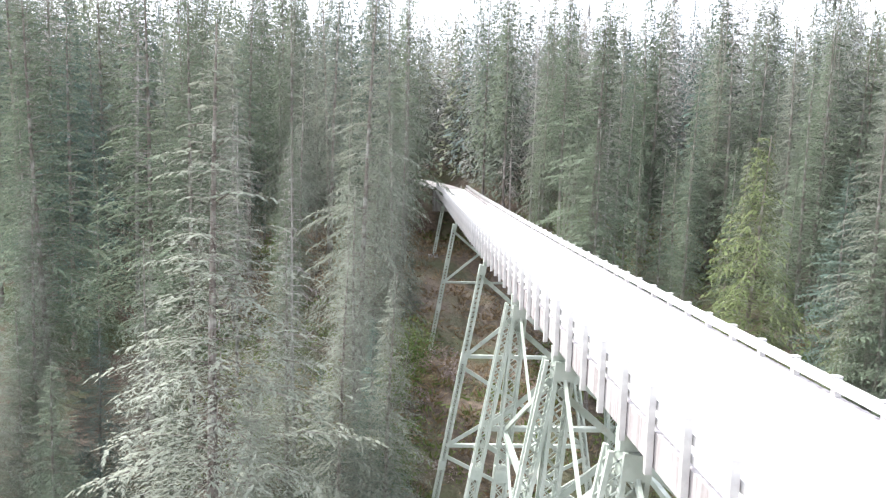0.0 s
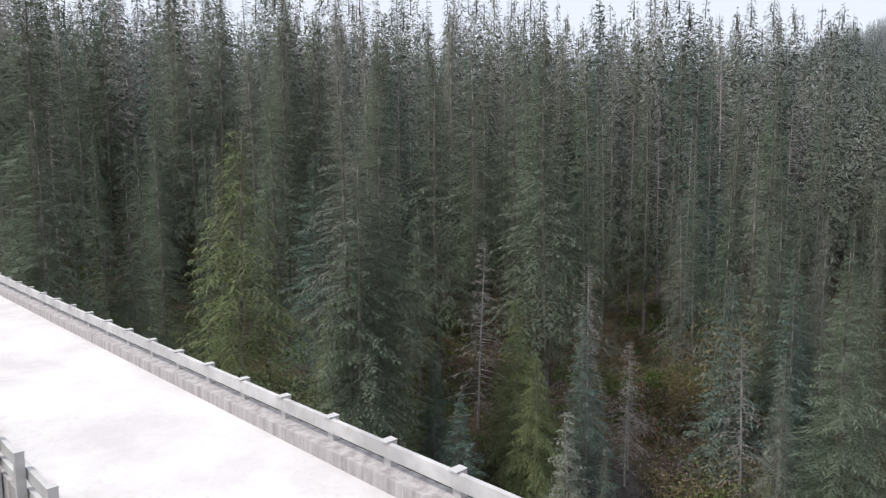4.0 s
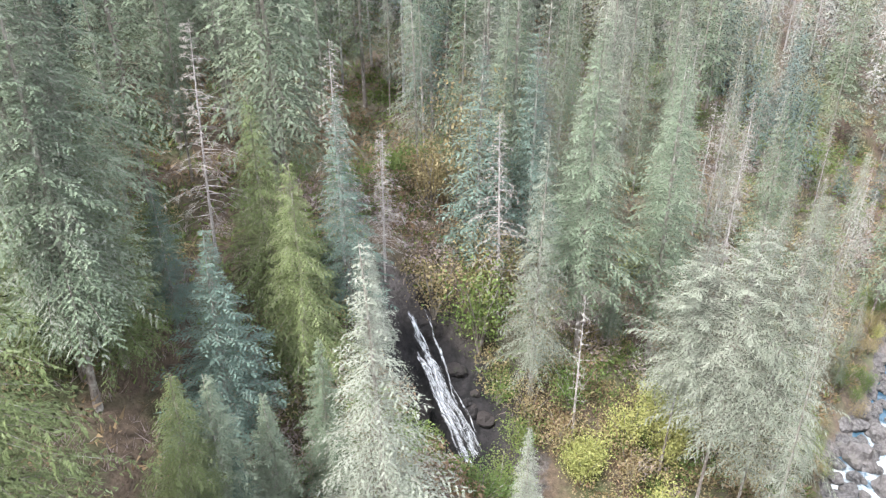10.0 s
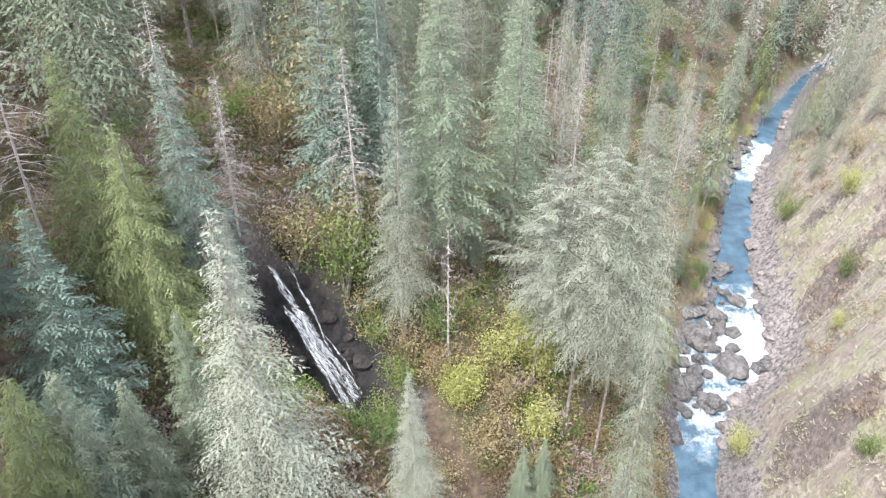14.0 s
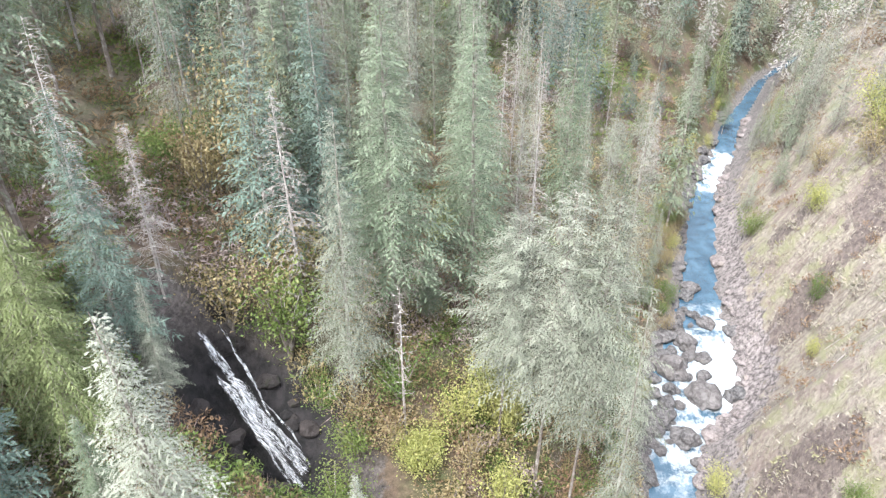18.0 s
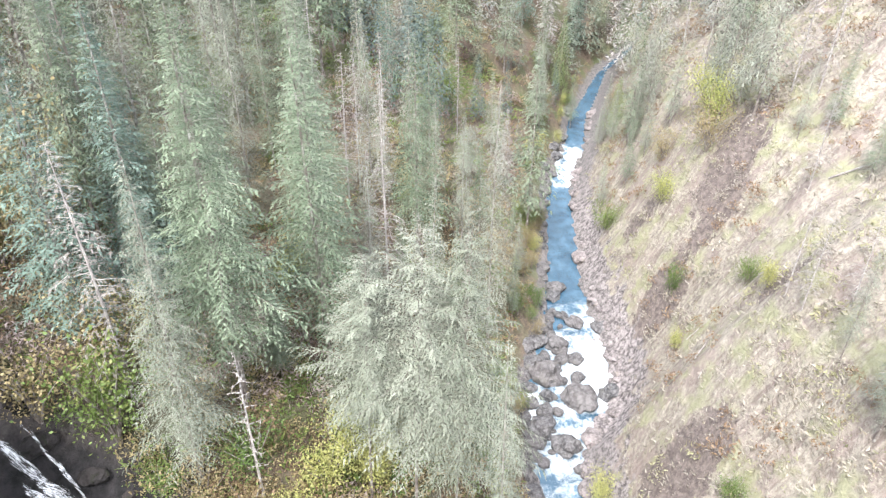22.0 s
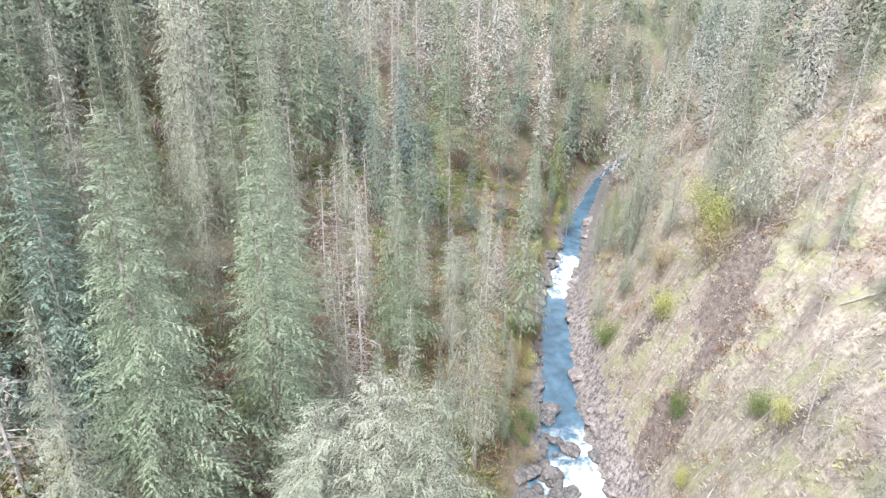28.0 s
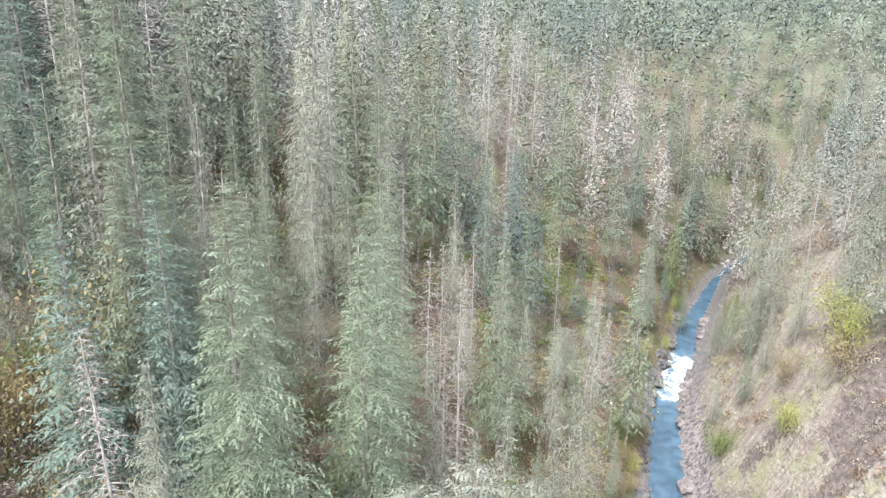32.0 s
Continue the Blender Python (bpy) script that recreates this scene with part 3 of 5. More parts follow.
    # lengthwise bracing between neighbouring bents of a tower
    for ya, yb in ((1.4, 9.4), (17.4, 27.4), (9.4, 17.4)):
        for k in range(1, 5):
            for x0, e in ((LEFT + 0.46, -0.07), (RIGHT - 0.46, 0.07)):
                za, zb = -1.8 - 6.5 * (k - 1), -1.4 - 6.5 * k
                xa, xb = x0 - e * za, x0 - e * zb
                part("strut", Solid().beam((xb, ya, zb), (xb, yb, zb), 0.22, 0.3, (1, 0, 0)).mesh("strut", STEEL), bridge)
                part("brace", Solid().beam((xa, ya, za), (xb, yb, zb), 0.1, 0.22, (1, 0, 0)).mesh("brace", STEEL), bridge)
                part("brace", Solid().beam((xa + 0.15, yb, za), (xb + 0.15, ya, zb), 0.1, 0.22, (1, 0, 0)).mesh("brace", STEEL), bridge)
    for ya, z0 in ((Y1 - 0.5, float(deck_z(Y1))), (Y0 + 0.5, 0.0)):
        part("abutment", Solid().box(LEFT - 0.6, RIGHT + 0.6, ya - 0.6, ya + 1.6, z0 - 9, z0 - 0.36).mesh("abutment", CURB), bridge, "concrete abutment wall")


build_bridge()


def build_road():
    for name, ya, yb in (("road", Y1 + 0.02, 186.0), ("road", -186.0, Y0 - 0.02)):
        ys = np.linspace(ya, yb, 50)
        v, f = [], []
        for y in ys:
            for k in np.linspace(-1, 1, 9):
                x = float(road_x(y)) + 3.1 * k
                z = float(deck_z(y)) - 0.06 - 0.12 * k * k
                v.append((x, y, z + 0.03 * math.sin(9 * x + 4 * y)))
        for i in range(len(ys) - 1):
            for j in range(8):
                f.append((i * 9 + j, i * 9 + j + 1, i * 9 + j + 10, i * 9 + j + 9))
        tagged(new(name, mesh_from(name, v, f, ROAD, smooth=True)), "pale gravel forest road leading off the bridge", "road", kind="structure")


build_road()


# ---- trees ----
UP = np.array([0.0, 0.0, 1.0])


def unit(a):
    return a / np.maximum(np.linalg.norm(a, axis=-1, keepdims=True), 1e-9)


def tube(points, radii, sides=7):
    """A tapered tube along points, as triangles."""
    points, radii = np.asarray(points, float), np.asarray(radii, float)
    a = np.arange(sides) * 2 * np.pi / sides
    ring = np.stack([np.cos(a), np.sin(a), 0 * a], 1)
    rows = points[:, None, :] + ring[None] * radii[:, None, None]
    p, q = rows[:-1], rows[1:]
    p2, q2 = np.roll(p, -1, 1), np.roll(q, -1, 1)
    return np.concatenate([np.stack([p, p2, q2], 2).reshape(-1, 3, 3), np.stack([p, q2, q], 2).reshape(-1, 3, 3)])


def trunk_tris(rng, tall, r0, bend=0.010, rings=12, top=0.02):
    u = np.linspace(0, 1, rings + 1)
    ph = rng.uniform(0, 6.28)
    pts = np.stack([bend * tall * np.sin(u * 3 + ph) * u, bend * tall * np.cos(u * 2.3 + ph) * u, -0.8 + u * (tall + 0.8)], 1)
    return tube(pts, r0 * (1 - u) ** 0.9 + top + 0.3 * r0 * np.maximum(0, 1 - u * 14))


def sprays(rng, tall, reach, count, base, shape, rise, sag, twigs, twig_len, twig_w, hang=0.25, gaps=0.0, uneven=0.35, start=0.12):
    """Branches with side twigs, as triangles. shape: taper of the crown; rise, sag: lift and droop of a branch;
    hang: how far the twigs hang down."""
    u = base + (0.99 - base) * ((np.arange(count) + rng.uniform(0, 1, count)) / count) ** 0.9
    level = tall * (0.99 - base) / 1.05      # branches stand in rough whorls, about a metre apart
    u = np.where(rng.uniform(0, 1, count) < 0.45, (np.round(u * level) + rng.normal(0, 0.22, count)) / level, u)
    u = np.clip(u, base, 0.993)
    az = np.arange(count) * 2.39996 + rng.uniform(-0.5, 0.5, count)
    rel = 1 - (u - base) / (1 - base)
    low = np.clip((u - base) / 0.10, 0.45, 1)
    lobes = 1 + uneven * 0.5 * np.sin(az * 2 + rng.uniform(0, 6.28) + u * 7) + uneven * 0.4 * np.sin(u * 31 + az + rng.uniform(0, 6.28))
    ln = reach * (rel ** shape + 0.035) * low * lobes * rng.uniform(1 - uneven, 1 + uneven * 0.4, count)
    if gaps:
        ln = np.where(rng.uniform(0, 1, count) < gaps, ln * 0.4, ln)
    ln = np.clip(ln, 0.3, reach * 1.35)
    z0 = u * tall
    out = np.stack([np.cos(az), np.sin(az), 0 * az], 1)
    tang = np.stack([-np.sin(az), np.cos(az), 0 * az], 1)
    lift = rise * rng.uniform(0.5, 1.5, count)

    def along(i, s):
        z = z0[i] + ln[i] * (lift[i] * (0.3 + 1.1 * u[i]) * s - sag * (1.25 - 0.8 * u[i]) * s * s)
        return out[i] * (ln[i] * s)[:, None] + UP * z[:, None]

    i = np.arange(count)
    per = 14                                                      # twigs on a side shoot
    ns = np.maximum(2, np.round(twigs / per * (ln / reach) + 1)).astype(int)
    bi = np.repeat(i, ns)
    first = np.concatenate([[0], np.cumsum(ns)[:-1]])
    m = len(bi)
    s = start + (1.0 - start) * (np.arange(m) - first[bi] + rng.uniform(0.2, 1, m)) / ns[bi]
    hand = np.where((np.arange(m) - first[bi]) % 2 == 0, -1.0, 1.0)
    root = along(bi, s)
    ahead = unit(along(bi, s + 0.05) - root)
    flat = unit(tang[bi] * (hand * rng.uniform(0.45, 1.0, m))[:, None] + ahead * rng.uniform(0.5, 1.0, m)[:, None] + rng.normal(0, 0.10, (m, 3)))
    long = (0.30 * ln[bi] * (1.12 - 0.9 * s) + 0.20) * rng.uniform(0.6, 1.2, m)
    # herringbone of twigs along each shoot, the shoot bending down towards its end
    j = np.repeat(np.arange(m), per)
    n = len(j)
    q = (np.tile(np.arange(per), m) + rng.uniform(0, 1, n)) / per
    drop = hang * rng.uniform(0.5, 1.3, m)[j]
    p = root[j] + flat[j] * (long[j] * q)[:, None] - UP * (long[j] * drop * q * q * 0.8)[:, None]
    cross = unit(np.cross(flat[j], UP)) * np.where(np.tile(np.arange(per), m) % 2 == 0, 1.0, -1.0)[:, None]
    d = unit(flat[j] + cross * (rng.uniform(0.25, 1.0, n) * (1.1 - 0.7 * q))[:, None] - UP * (drop * (0.35 + q))[:, None] + rng.normal(0, 0.16, (n, 3)))
    tl = twig_len * (0.55 + 0.45 * np.clip(ln[bi][j] / reach, 0.15, 1)) * (1.15 - 0.45 * q) * rng.uniform(0.65, 1.35, n)
    w = unit(np.cross(d, UP) + rng.normal(0, 0.5, (n, 3)))
    wide = (twig_w * tl * rng.uniform(0.7, 1.4, n))[:, None]
    tris = np.stack([p - w * wide * 0.5, p + d * (tl * 0.3)[:, None] + w * wide * 0.7, p + d * tl[:, None]], 1)
    # a soft facing for each twig: off its bough's axis, upwards and outwards
    axis_ = along(bi[j], s[j])
    soft = unit(p - axis_) * 0.55 + UP * 0.62 + out[bi[j]] * 0.25
    return tris, soft, (along, u, ln, tang, i)


def inner_mass(rng, tall, reach, base, shape, count, size, plump=1.0):
    """The close inner foliage of a conifer: many short twigs round the stem, wider below."""
    rel = rng.uniform(0.0, 1, count) ** 0.8 * 0.985 + 0.015
    u = base + 0.02 + (1 - rel) * (0.97 - base)
    az = rng.uniform(0, 6.283, count)
    full = reach * (rel ** shape + 0.03) * np.clip((u - base) / 0.10, 0.45, 1) * (1 + 0.16 * np.sin(az * 3 + u * 40)) * rng.uniform(0.8, 1.1, count)
    out = np.stack([np.cos(az), np.sin(az), 0 * az], 1)
    tang = np.stack([-np.sin(az), np.cos(az), 0 * az], 1)
    r = full * rng.uniform(0.18, 0.86, count)
    p = out * r[:, None] + UP * (u * tall + 0.12 * r - 0.30 * r * r / full)[:, None]
    d = unit(out * 0.7 + tang * rng.normal(0, 0.8, count)[:, None] - UP * rng.uniform(-0.1, 0.7, count)[:, None] + rng.normal(0, 0.25, (count, 3)))
    w = unit(np.cross(d, UP) + rng.normal(0, 0.5, (count, 3)))
    ln = (size * (0.3 + 0.7 * full / reach) * rng.uniform(0.5, 1.3, count))[:, None]
    tris = np.stack([p - w * ln * 0.17 * plump, p + d * ln * 0.4 + w * ln * 0.24 * plump, p + d * ln], 1)
    return tris, out * 0.65 + UP * 0.5


def stems(info, r=0.03, cut=1.0, every=1):
    along, u, ln, tang, i = info
    i = i[::every]
    tris = []
    cuts = (0.0, 0.5, cut)
    for a, b in zip(cuts, cuts[1:]):
        p, q = along(i, np.full(len(i), a)), along(i, np.full(len(i), b))
        rr = (r * (0.5 + 0.15 * ln[i]))[:, None]
        ra, rb = rr * (1 - 0.8 * a), rr * (1 - 0.8 * b)
        t = tang[i]
        tris.append(np.stack([p - t * ra, p + t * ra - UP * ra, q + UP * rb * 0.2], 1))
        tris.append(np.stack([p - t * ra - UP * ra, p + UP * ra, q + t * rb * 0.2], 1))
    return np.concatenate(tris)


# height, reach, branches, bare share, taper, rise, sag, twigs, twig length, twig width, hang, gaps, unevenness
KINDS = {
    "fir_tree": ((34, 5.6, 260, 0.12, 0.88, 0.34, 0.46, 52, 1.3, 0.17, 0.35, 0.06, 0.28), FIR, BARK, "tall green fir with drooping branches on the slope", "fir tree"),
    "slim_fir_tree": ((32, 4.6, 240, 0.28, 0.78, 0.28, 0.44, 42, 1.15, 0.17, 0.4, 0.10, 0.32), FIR, BARK, "slim green fir with a bare lower trunk", "fir tree"),
    "blue_spruce_tree": ((28, 5.3, 240, 0.05, 0.95, 0.40, 0.40, 52, 1.3, 0.18, 0.28, 0.05, 0.24), FIR_BLUE, BARK, "blue-green spruce with layered branches", "spruce tree"),
    "lichened_fir_tree": ((34, 5.6, 240, 0.10, 0.88, 0.32, 0.55, 48, 1.25, 0.14, 0.5, 0.10, 0.32), FIR_PALE, BARK, "pale grey-green fir hung with lichen", "fir tree"),
    "cedar_tree": ((22, 5.0, 270, 0.02, 0.92, 0.18, 0.62, 52, 1.05, 0.16, 0.8, 0.04, 0.22), CEDAR, BARK, "yellow-green cedar with drooping sprays", "cedar tree"),
    "broad_fir_tree": ((27, 7.6, 270, 0.34, 0.48, 0.42, 0.46, 60, 1.35, 0.15, 0.45, 0.06, 0.34), FIR_PALE, BARK, "broad rounded pale green fir above the river", "fir tree"),
}
MAKERS = {}
rng = np.random.default_rng(7)


# how finely a tree is built, by how near the camera's way passes: twigs, twig length, twig width, branches
GRADES = {"fine": (6.2, 0.16, 2.1, 1.0), "plain": (3.3, 0.19, 2.2, 0.85), "light": (1.35, 0.34, 2.2, 0.72)}
INNER = {"fine": (40000, 0.22), "plain": (18000, 0.30), "light": (8000, 0.45)}


def plant_base(kind, grade, variants):
    (tall, reach, count, base, shape, rise, sag, twigs, tl, tw, hang, gaps, uneven), leaf, wood, label, cat = KINDS[kind]
    gt, gl, gw, gb = GRADES[grade]
    made = []
    for k in range(variants):
        crown, soft, info = sprays(rng, tall, reach * rng.uniform(0.9, 1.1), int(count * gb), base + rng.uniform(-0.02, 0.08), shape * rng.uniform(0.9, 1.15), rise, sag * rng.uniform(0.8, 1.15), twigs * gt, tl * gl, tw * gw, hang, gaps, uneven)
        ic, isz = INNER[grade]
        bulk, bulk_soft = inner_mass(rng, tall, reach * 0.92, base + 0.03, shape, ic, isz, 0.62)
        crown, soft = np.concatenate([crown, bulk]), np.concatenate([soft, bulk_soft])
        wood_tris = np.concatenate([trunk_tris(rng, tall, 0.007 * tall), stems(info)])
        made.append((tri_mesh("crown", crown, leaf, bough_puff(crown, soft)), tri_mesh("trunk", wood_tris, wood), tall))
    MAKERS[kind, grade] = (made, label, cat)


for kind in KINDS:
    for grade, variants in (("fine", 2), ("plain", 3), ("light", 3)):
        plant_base(kind, grade, variants)


def dead_base(kind, tall, reach, count, base, shape, rise, sag, twigs, tl, tw, hang, label, leaf=TWIG_DEAD, variants=3, r=0.05, gaps=0.25):
    made = []
    for k in range(variants):
        crown, soft, info = sprays(rng, tall, reach, count, base, shape, rise, sag, twigs, tl, tw, hang, gaps, 0.55, start=0.3)
        made.append((tri_mesh("crown", crown, leaf, bough_puff(crown, soft)), tri_mesh("trunk", np.concatenate([trunk_tris(rng, tall, 0.0065 * tall), stems(info, r)]), BARK_GREY), tall))
    for grade in GRADES:
        MAKERS[kind, grade] = (made, label, "dead tree")


dead_base("dead_tree", 24, 4.2, 120, 0.10, 0.6, 0.15, 0.35, 34, 0.8, 0.05, 0.3, "bare grey dead conifer with thin twigs")
dead_base("broken_snag", 14, 1.1, 34, 0.25, 0.2, 0.1, 0.1, 2, 0.13, 0.12, 0.1, "bleached broken trunk with short branch stubs", r=0.07)
dead_base("mossy_dead_tree", 30, 3.8, 190, 0.10, 0.6, 0.2, 0.5, 60, 0.34, 0.13, 0.5, "dying conifer draped in pale lichen", gaps=0.2)


def leafy(rng, tall, reach, count, size):
    """A bush: thin stems from the ground, and leaves in clumps round their ends."""
    stems_, ends = [], []
    for k in range(9):
        a, lean = rng.uniform(0, 6.28), rng.uniform(0.1, 0.75)
        end = np.array([math.cos(a) * reach * lean, math.sin(a) * reach * lean, tall * rng.uniform(0.55, 0.92)])
        mid = end * np.array([0.35, 0.35, 0.5])
        stems_.append(tube([(0, 0, -0.3), mid, end], [0.10, 0.06, 0.02], 5))
        for q in np.linspace(0.45, 1, 4):
            ends.append(mid + (end - mid) * (q - 0.45) / 0.55)
    ends = np.array(ends)
    c = ends[rng.integers(0, len(ends), count)] + rng.normal(0, 1, (count, 3)) * np.array([reach * 0.22, reach * 0.22, tall * 0.13])
    c[:, 2] = np.maximum(c[:, 2], 0.1 * tall)
    d, w = unit(rng.normal(0, 1, (count, 3)) - UP * 0.3), None
    w = unit(np.cross(d, rng.normal(0, 1, (count, 3))))
    s = (size * rng.uniform(0.6, 1.4, count))[:, None]
    lv = np.concatenate([np.stack([c - d * s, c + w * s * 0.6, c + d * s], 1), np.stack([c - d * s, c + d * s, c - w * s * 0.6], 1)])
    return lv, np.concatenate(stems_)


BUSHES = {}
for kind, mat, label in (("yellow_maple", LEAF_YELLOW, "small maple with bright yellow-green autumn leaves"),
                         ("golden_shrub", LEAF_GOLD, "sparse shrub with golden brown leaves"),
                         ("green_shrub", LEAF_GREEN, "dense green leafy shrub on the slope")):
    BUSHES[kind] = []
    for k in range(2):
        lv, st = leafy(rng, 6.0, 3.0, 2500 if kind != "golden_shrub" else 1700, 0.095)
        BUSHES[kind].append((tri_mesh("foliage", lv, mat), tri_mesh("stem", st, BARK), label))


def plant(kind, x, y, tall, wide=1.0, lean=0.0):
    away = math.hypot(x - 6, y - 8)
    made, label, cat = MAKERS[kind, "fine" if away < 56 else "plain" if away < 95 else "light"]
    crown, trunk, h = made[int(rng.integers(len(made)))]
    root = tagged(new(kind), label, cat, group="trees of the gorge")
    part("trunk", trunk, root)
    part("crown", crown, root)
    s = tall / h
    root.matrix_basis = Matrix.LocRotScale((x, y, float(height(x, y))), Euler((radians(lean), radians(rng.uniform(-2, 2)), rng.uniform(0, 6.28))), (s * wide, s * wide, s))
    return root


TREES = []      # x, y, spacing of all planted trees, to keep others off


def grove(kind, rows):
    for x, y, tall, wide in rows:
        plant(kind, x, y, tall, wide)
        TREES.append((x, y, 0.12 * tall * wide + 1.2))


def thicket(kind, rows):
    for x, y, tall, wide in rows:
        fol, st, label = BUSHES[kind][int(rng.integers(2))]
        root = tagged(new(kind), label, "shrub", group="shrubs of the gorge")
        part("stem", st, root)
        part("foliage", fol, root)
        s = tall / 6.0
        root.matrix_basis = Matrix.LocRotScale((x, y, float(height(x, y))), Euler((0, 0, rng.uniform(0, 6.28))), (s * wide, s * wide, s))
        TREES.append((x, y, 0.35 * tall * wide + 0.5))


# ---- trees that stand out: x, y, height, spread ----
grove("lichened_fir_tree", (
    (-17.4, 25.1, 43.1, 1.40), (-16.5, 40.5, 23.1, 1.30), (-34.6, 42.4, 25.2, 1.10), (-22.7, 80.1, 37.3, 0.90), (-12.6, 53.2, 40.0, 1.00), (-18.4, 84.2, 38.3, 1.00),
    (-11.6, 104.9, 39.5, 1.00), (-6.5, 124.3, 30.6, 0.90), (35.0, 91.8, 38.5, 1.15), (36.8, 75.6, 31.0, 1.00), (40.5, 58.2, 38.0, 0.90), (69.1, 29.0, 33.2, 1.00),
    (105.0, 19.6, 36.1, 0.90), (221.2, -19.8, 34.0, 1.00), (99.4, 17.1, 32.1, 0.90), (162.9, -4.0, 33.8, 0.90), (98.6, 19.2, 30.2, 1.00), (96.8, 2.8, 20.3, 0.80),
    (127.3, -20.9, 15.2, 1.10), (141.7, -33.6, 18.1, 1.20), (202.3, -76.8, 30.3, 0.80), (221.5, -99.5, 31.2, 0.90),
))
grove("lichened_fir_tree", (
    (101.1, -6.5, 14.2, 1.00), (112.2, -54.2, 25.0, 1.00), (229.8, -118.6, 30.3, 1.00), (122.0, -47.2, 22.0, 0.90), (90.1, -45.3, 22.4, 1.00), (121.7, -45.5, 16.7, 0.80),
    (119.7, -44.0, 13.4, 0.90), (216.5, -98.4, 28.4, 1.00), (149.0, -55.8, 16.0, 0.90), (98.4, -46.1, 20.1, 0.90), (28.6, 45.8, 38.0, 1.00), (211.1, -93.4, 26.2, 0.90),
    (221.5, -108.6, 28.2, 0.90), (107.0, -49.7, 22.1, 0.90), (110.7, -45.6, 15.1, 0.90), (94.2, -45.6, 12.9, 0.90), (-10.0, 72.8, 16.1, 1.10), (-11.6, 57.2, 24.0, 0.90),
    (134.9, -45.7, 13.8, 0.90), (112.0, -42.8, 12.5, 0.90), (115.3, -37.8, 9.1, 1.10), (100.9, -45.8, 16.7, 0.80),
))
grove("lichened_fir_tree", (
    (97.2, -48.9, 19.8, 0.80), (-12.1, 45.7, 24.1, 1.10), (-18.5, 37.3, 17.0, 1.20), (-26.6, 41.3, 24.1, 1.20), (45.4, 32.2, 11.1, 1.20), (67.1, 19.2, 22.1, 0.80),
    (93.0, 1.7, 17.4, 0.90), (71.6, 5.0, 24.1, 0.80), (144.1, -35.3, 18.1, 1.00), (98.2, -18.3, 11.2, 0.90), (89.5, 19.5, 24.1, 0.80), (96.7, -3.2, 15.2, 0.70),
    (119.3, -2.7, 22.0, 0.80), (76.8, 24.9, 27.0, 0.90), (155.3, 3.0, 30.0, 0.80), (135.3, -44.8, 9.1, 1.10), (127.8, -44.0, 10.6, 1.00), (-9.7, 38.3, 22.2, 1.20),
    (67.7, -46.0, 11.5, 0.90), (81.4, -45.5, 10.5, 0.80), (134.1, -52.7, 13.8, 0.90),
))
grove("lichened_fir_tree", (
    (-12.7, 35.8, 24.1, 1.20), (-34.8, 36.9, 24.1, 1.20), (31.1, 25.3, 29.3, 1.35), (33.4, 16.2, 14.6, 1.10), (41.2, -0.4, 39.0, 0.58), (52.0, 19.7, 25.9, 1.00),
    (67.9, -0.4, 27.1, 0.80), (83.2, -10.1, 33.8, 0.80), (81.0, 45.0, 27.5, 0.50), (43.6, -28.6, 18.5, 0.80), (50.8, -30.6, 15.0, 0.50),
))
grove("fir_tree", (
    (-31.3, 55.8, 42.1, 1.00), (-50.0, 70.2, 41.9, 1.00), (-25.7, 45.0, 15.1, 1.20), (5.6, 124.2, 41.7, 0.80), (24.2, 117.7, 32.5, 0.90), (26.1, 95.2, 37.9, 1.00),
    (28.3, 115.5, 27.0, 1.00), (36.8, 84.5, 36.3, 1.00), (37.6, 70.0, 33.3, 1.10), (40.6, 68.4, 34.2, 1.00), (9.2, 59.7, 37.0, 1.20), (26.6, 94.9, 35.3, 1.20),
    (41.4, 68.2, 34.5, 1.00), (42.2, 52.5, 20.3, 1.10), (78.8, 85.5, 33.0, 1.00), (76.8, 74.7, 31.0, 1.00), (78.2, 55.6, 36.0, 1.00), (81.3, 48.6, 34.1, 1.00),
    (50.8, 43.3, 40.3, 1.00), (82.9, 29.2, 26.1, 1.00), (70.4, 22.5, 14.1, 1.10), (77.5, 19.0, 26.1, 0.90),
))
grove("fir_tree", (
    (82.5, 9.4, 27.0, 1.20), (124.1, 5.6, 32.1, 1.00), (157.3, -19.1, 30.0, 1.00), (44.3, 6.3, 9.2, 1.10), (65.8, 21.2, 19.3, 1.20), (66.9, 18.3, 27.0, 1.00),
    (71.7, 9.6, 30.2, 1.25), (98.3, 11.3, 30.1, 1.00), (116.2, 7.8, 29.1, 1.00), (144.7, -17.8, 26.1, 1.10), (80.2, 1.1, 12.1, 1.10), (151.6, -29.3, 22.3, 1.00),
    (118.0, -60.0, 28.9, 1.00), (33.1, 47.3, 38.1, 1.00), (55.7, 57.4, 38.0, 1.00), (45.6, 53.1, 36.1, 1.00), (60.5, 54.5, 38.7, 1.00), (50.7, 42.2, 37.9, 1.00),
    (107.0, -53.1, 23.8, 0.90), (179.0, -67.0, 22.0, 0.90), (192.9, -66.4, 24.1, 0.90), (191.0, -57.9, 24.1, 0.90),
))
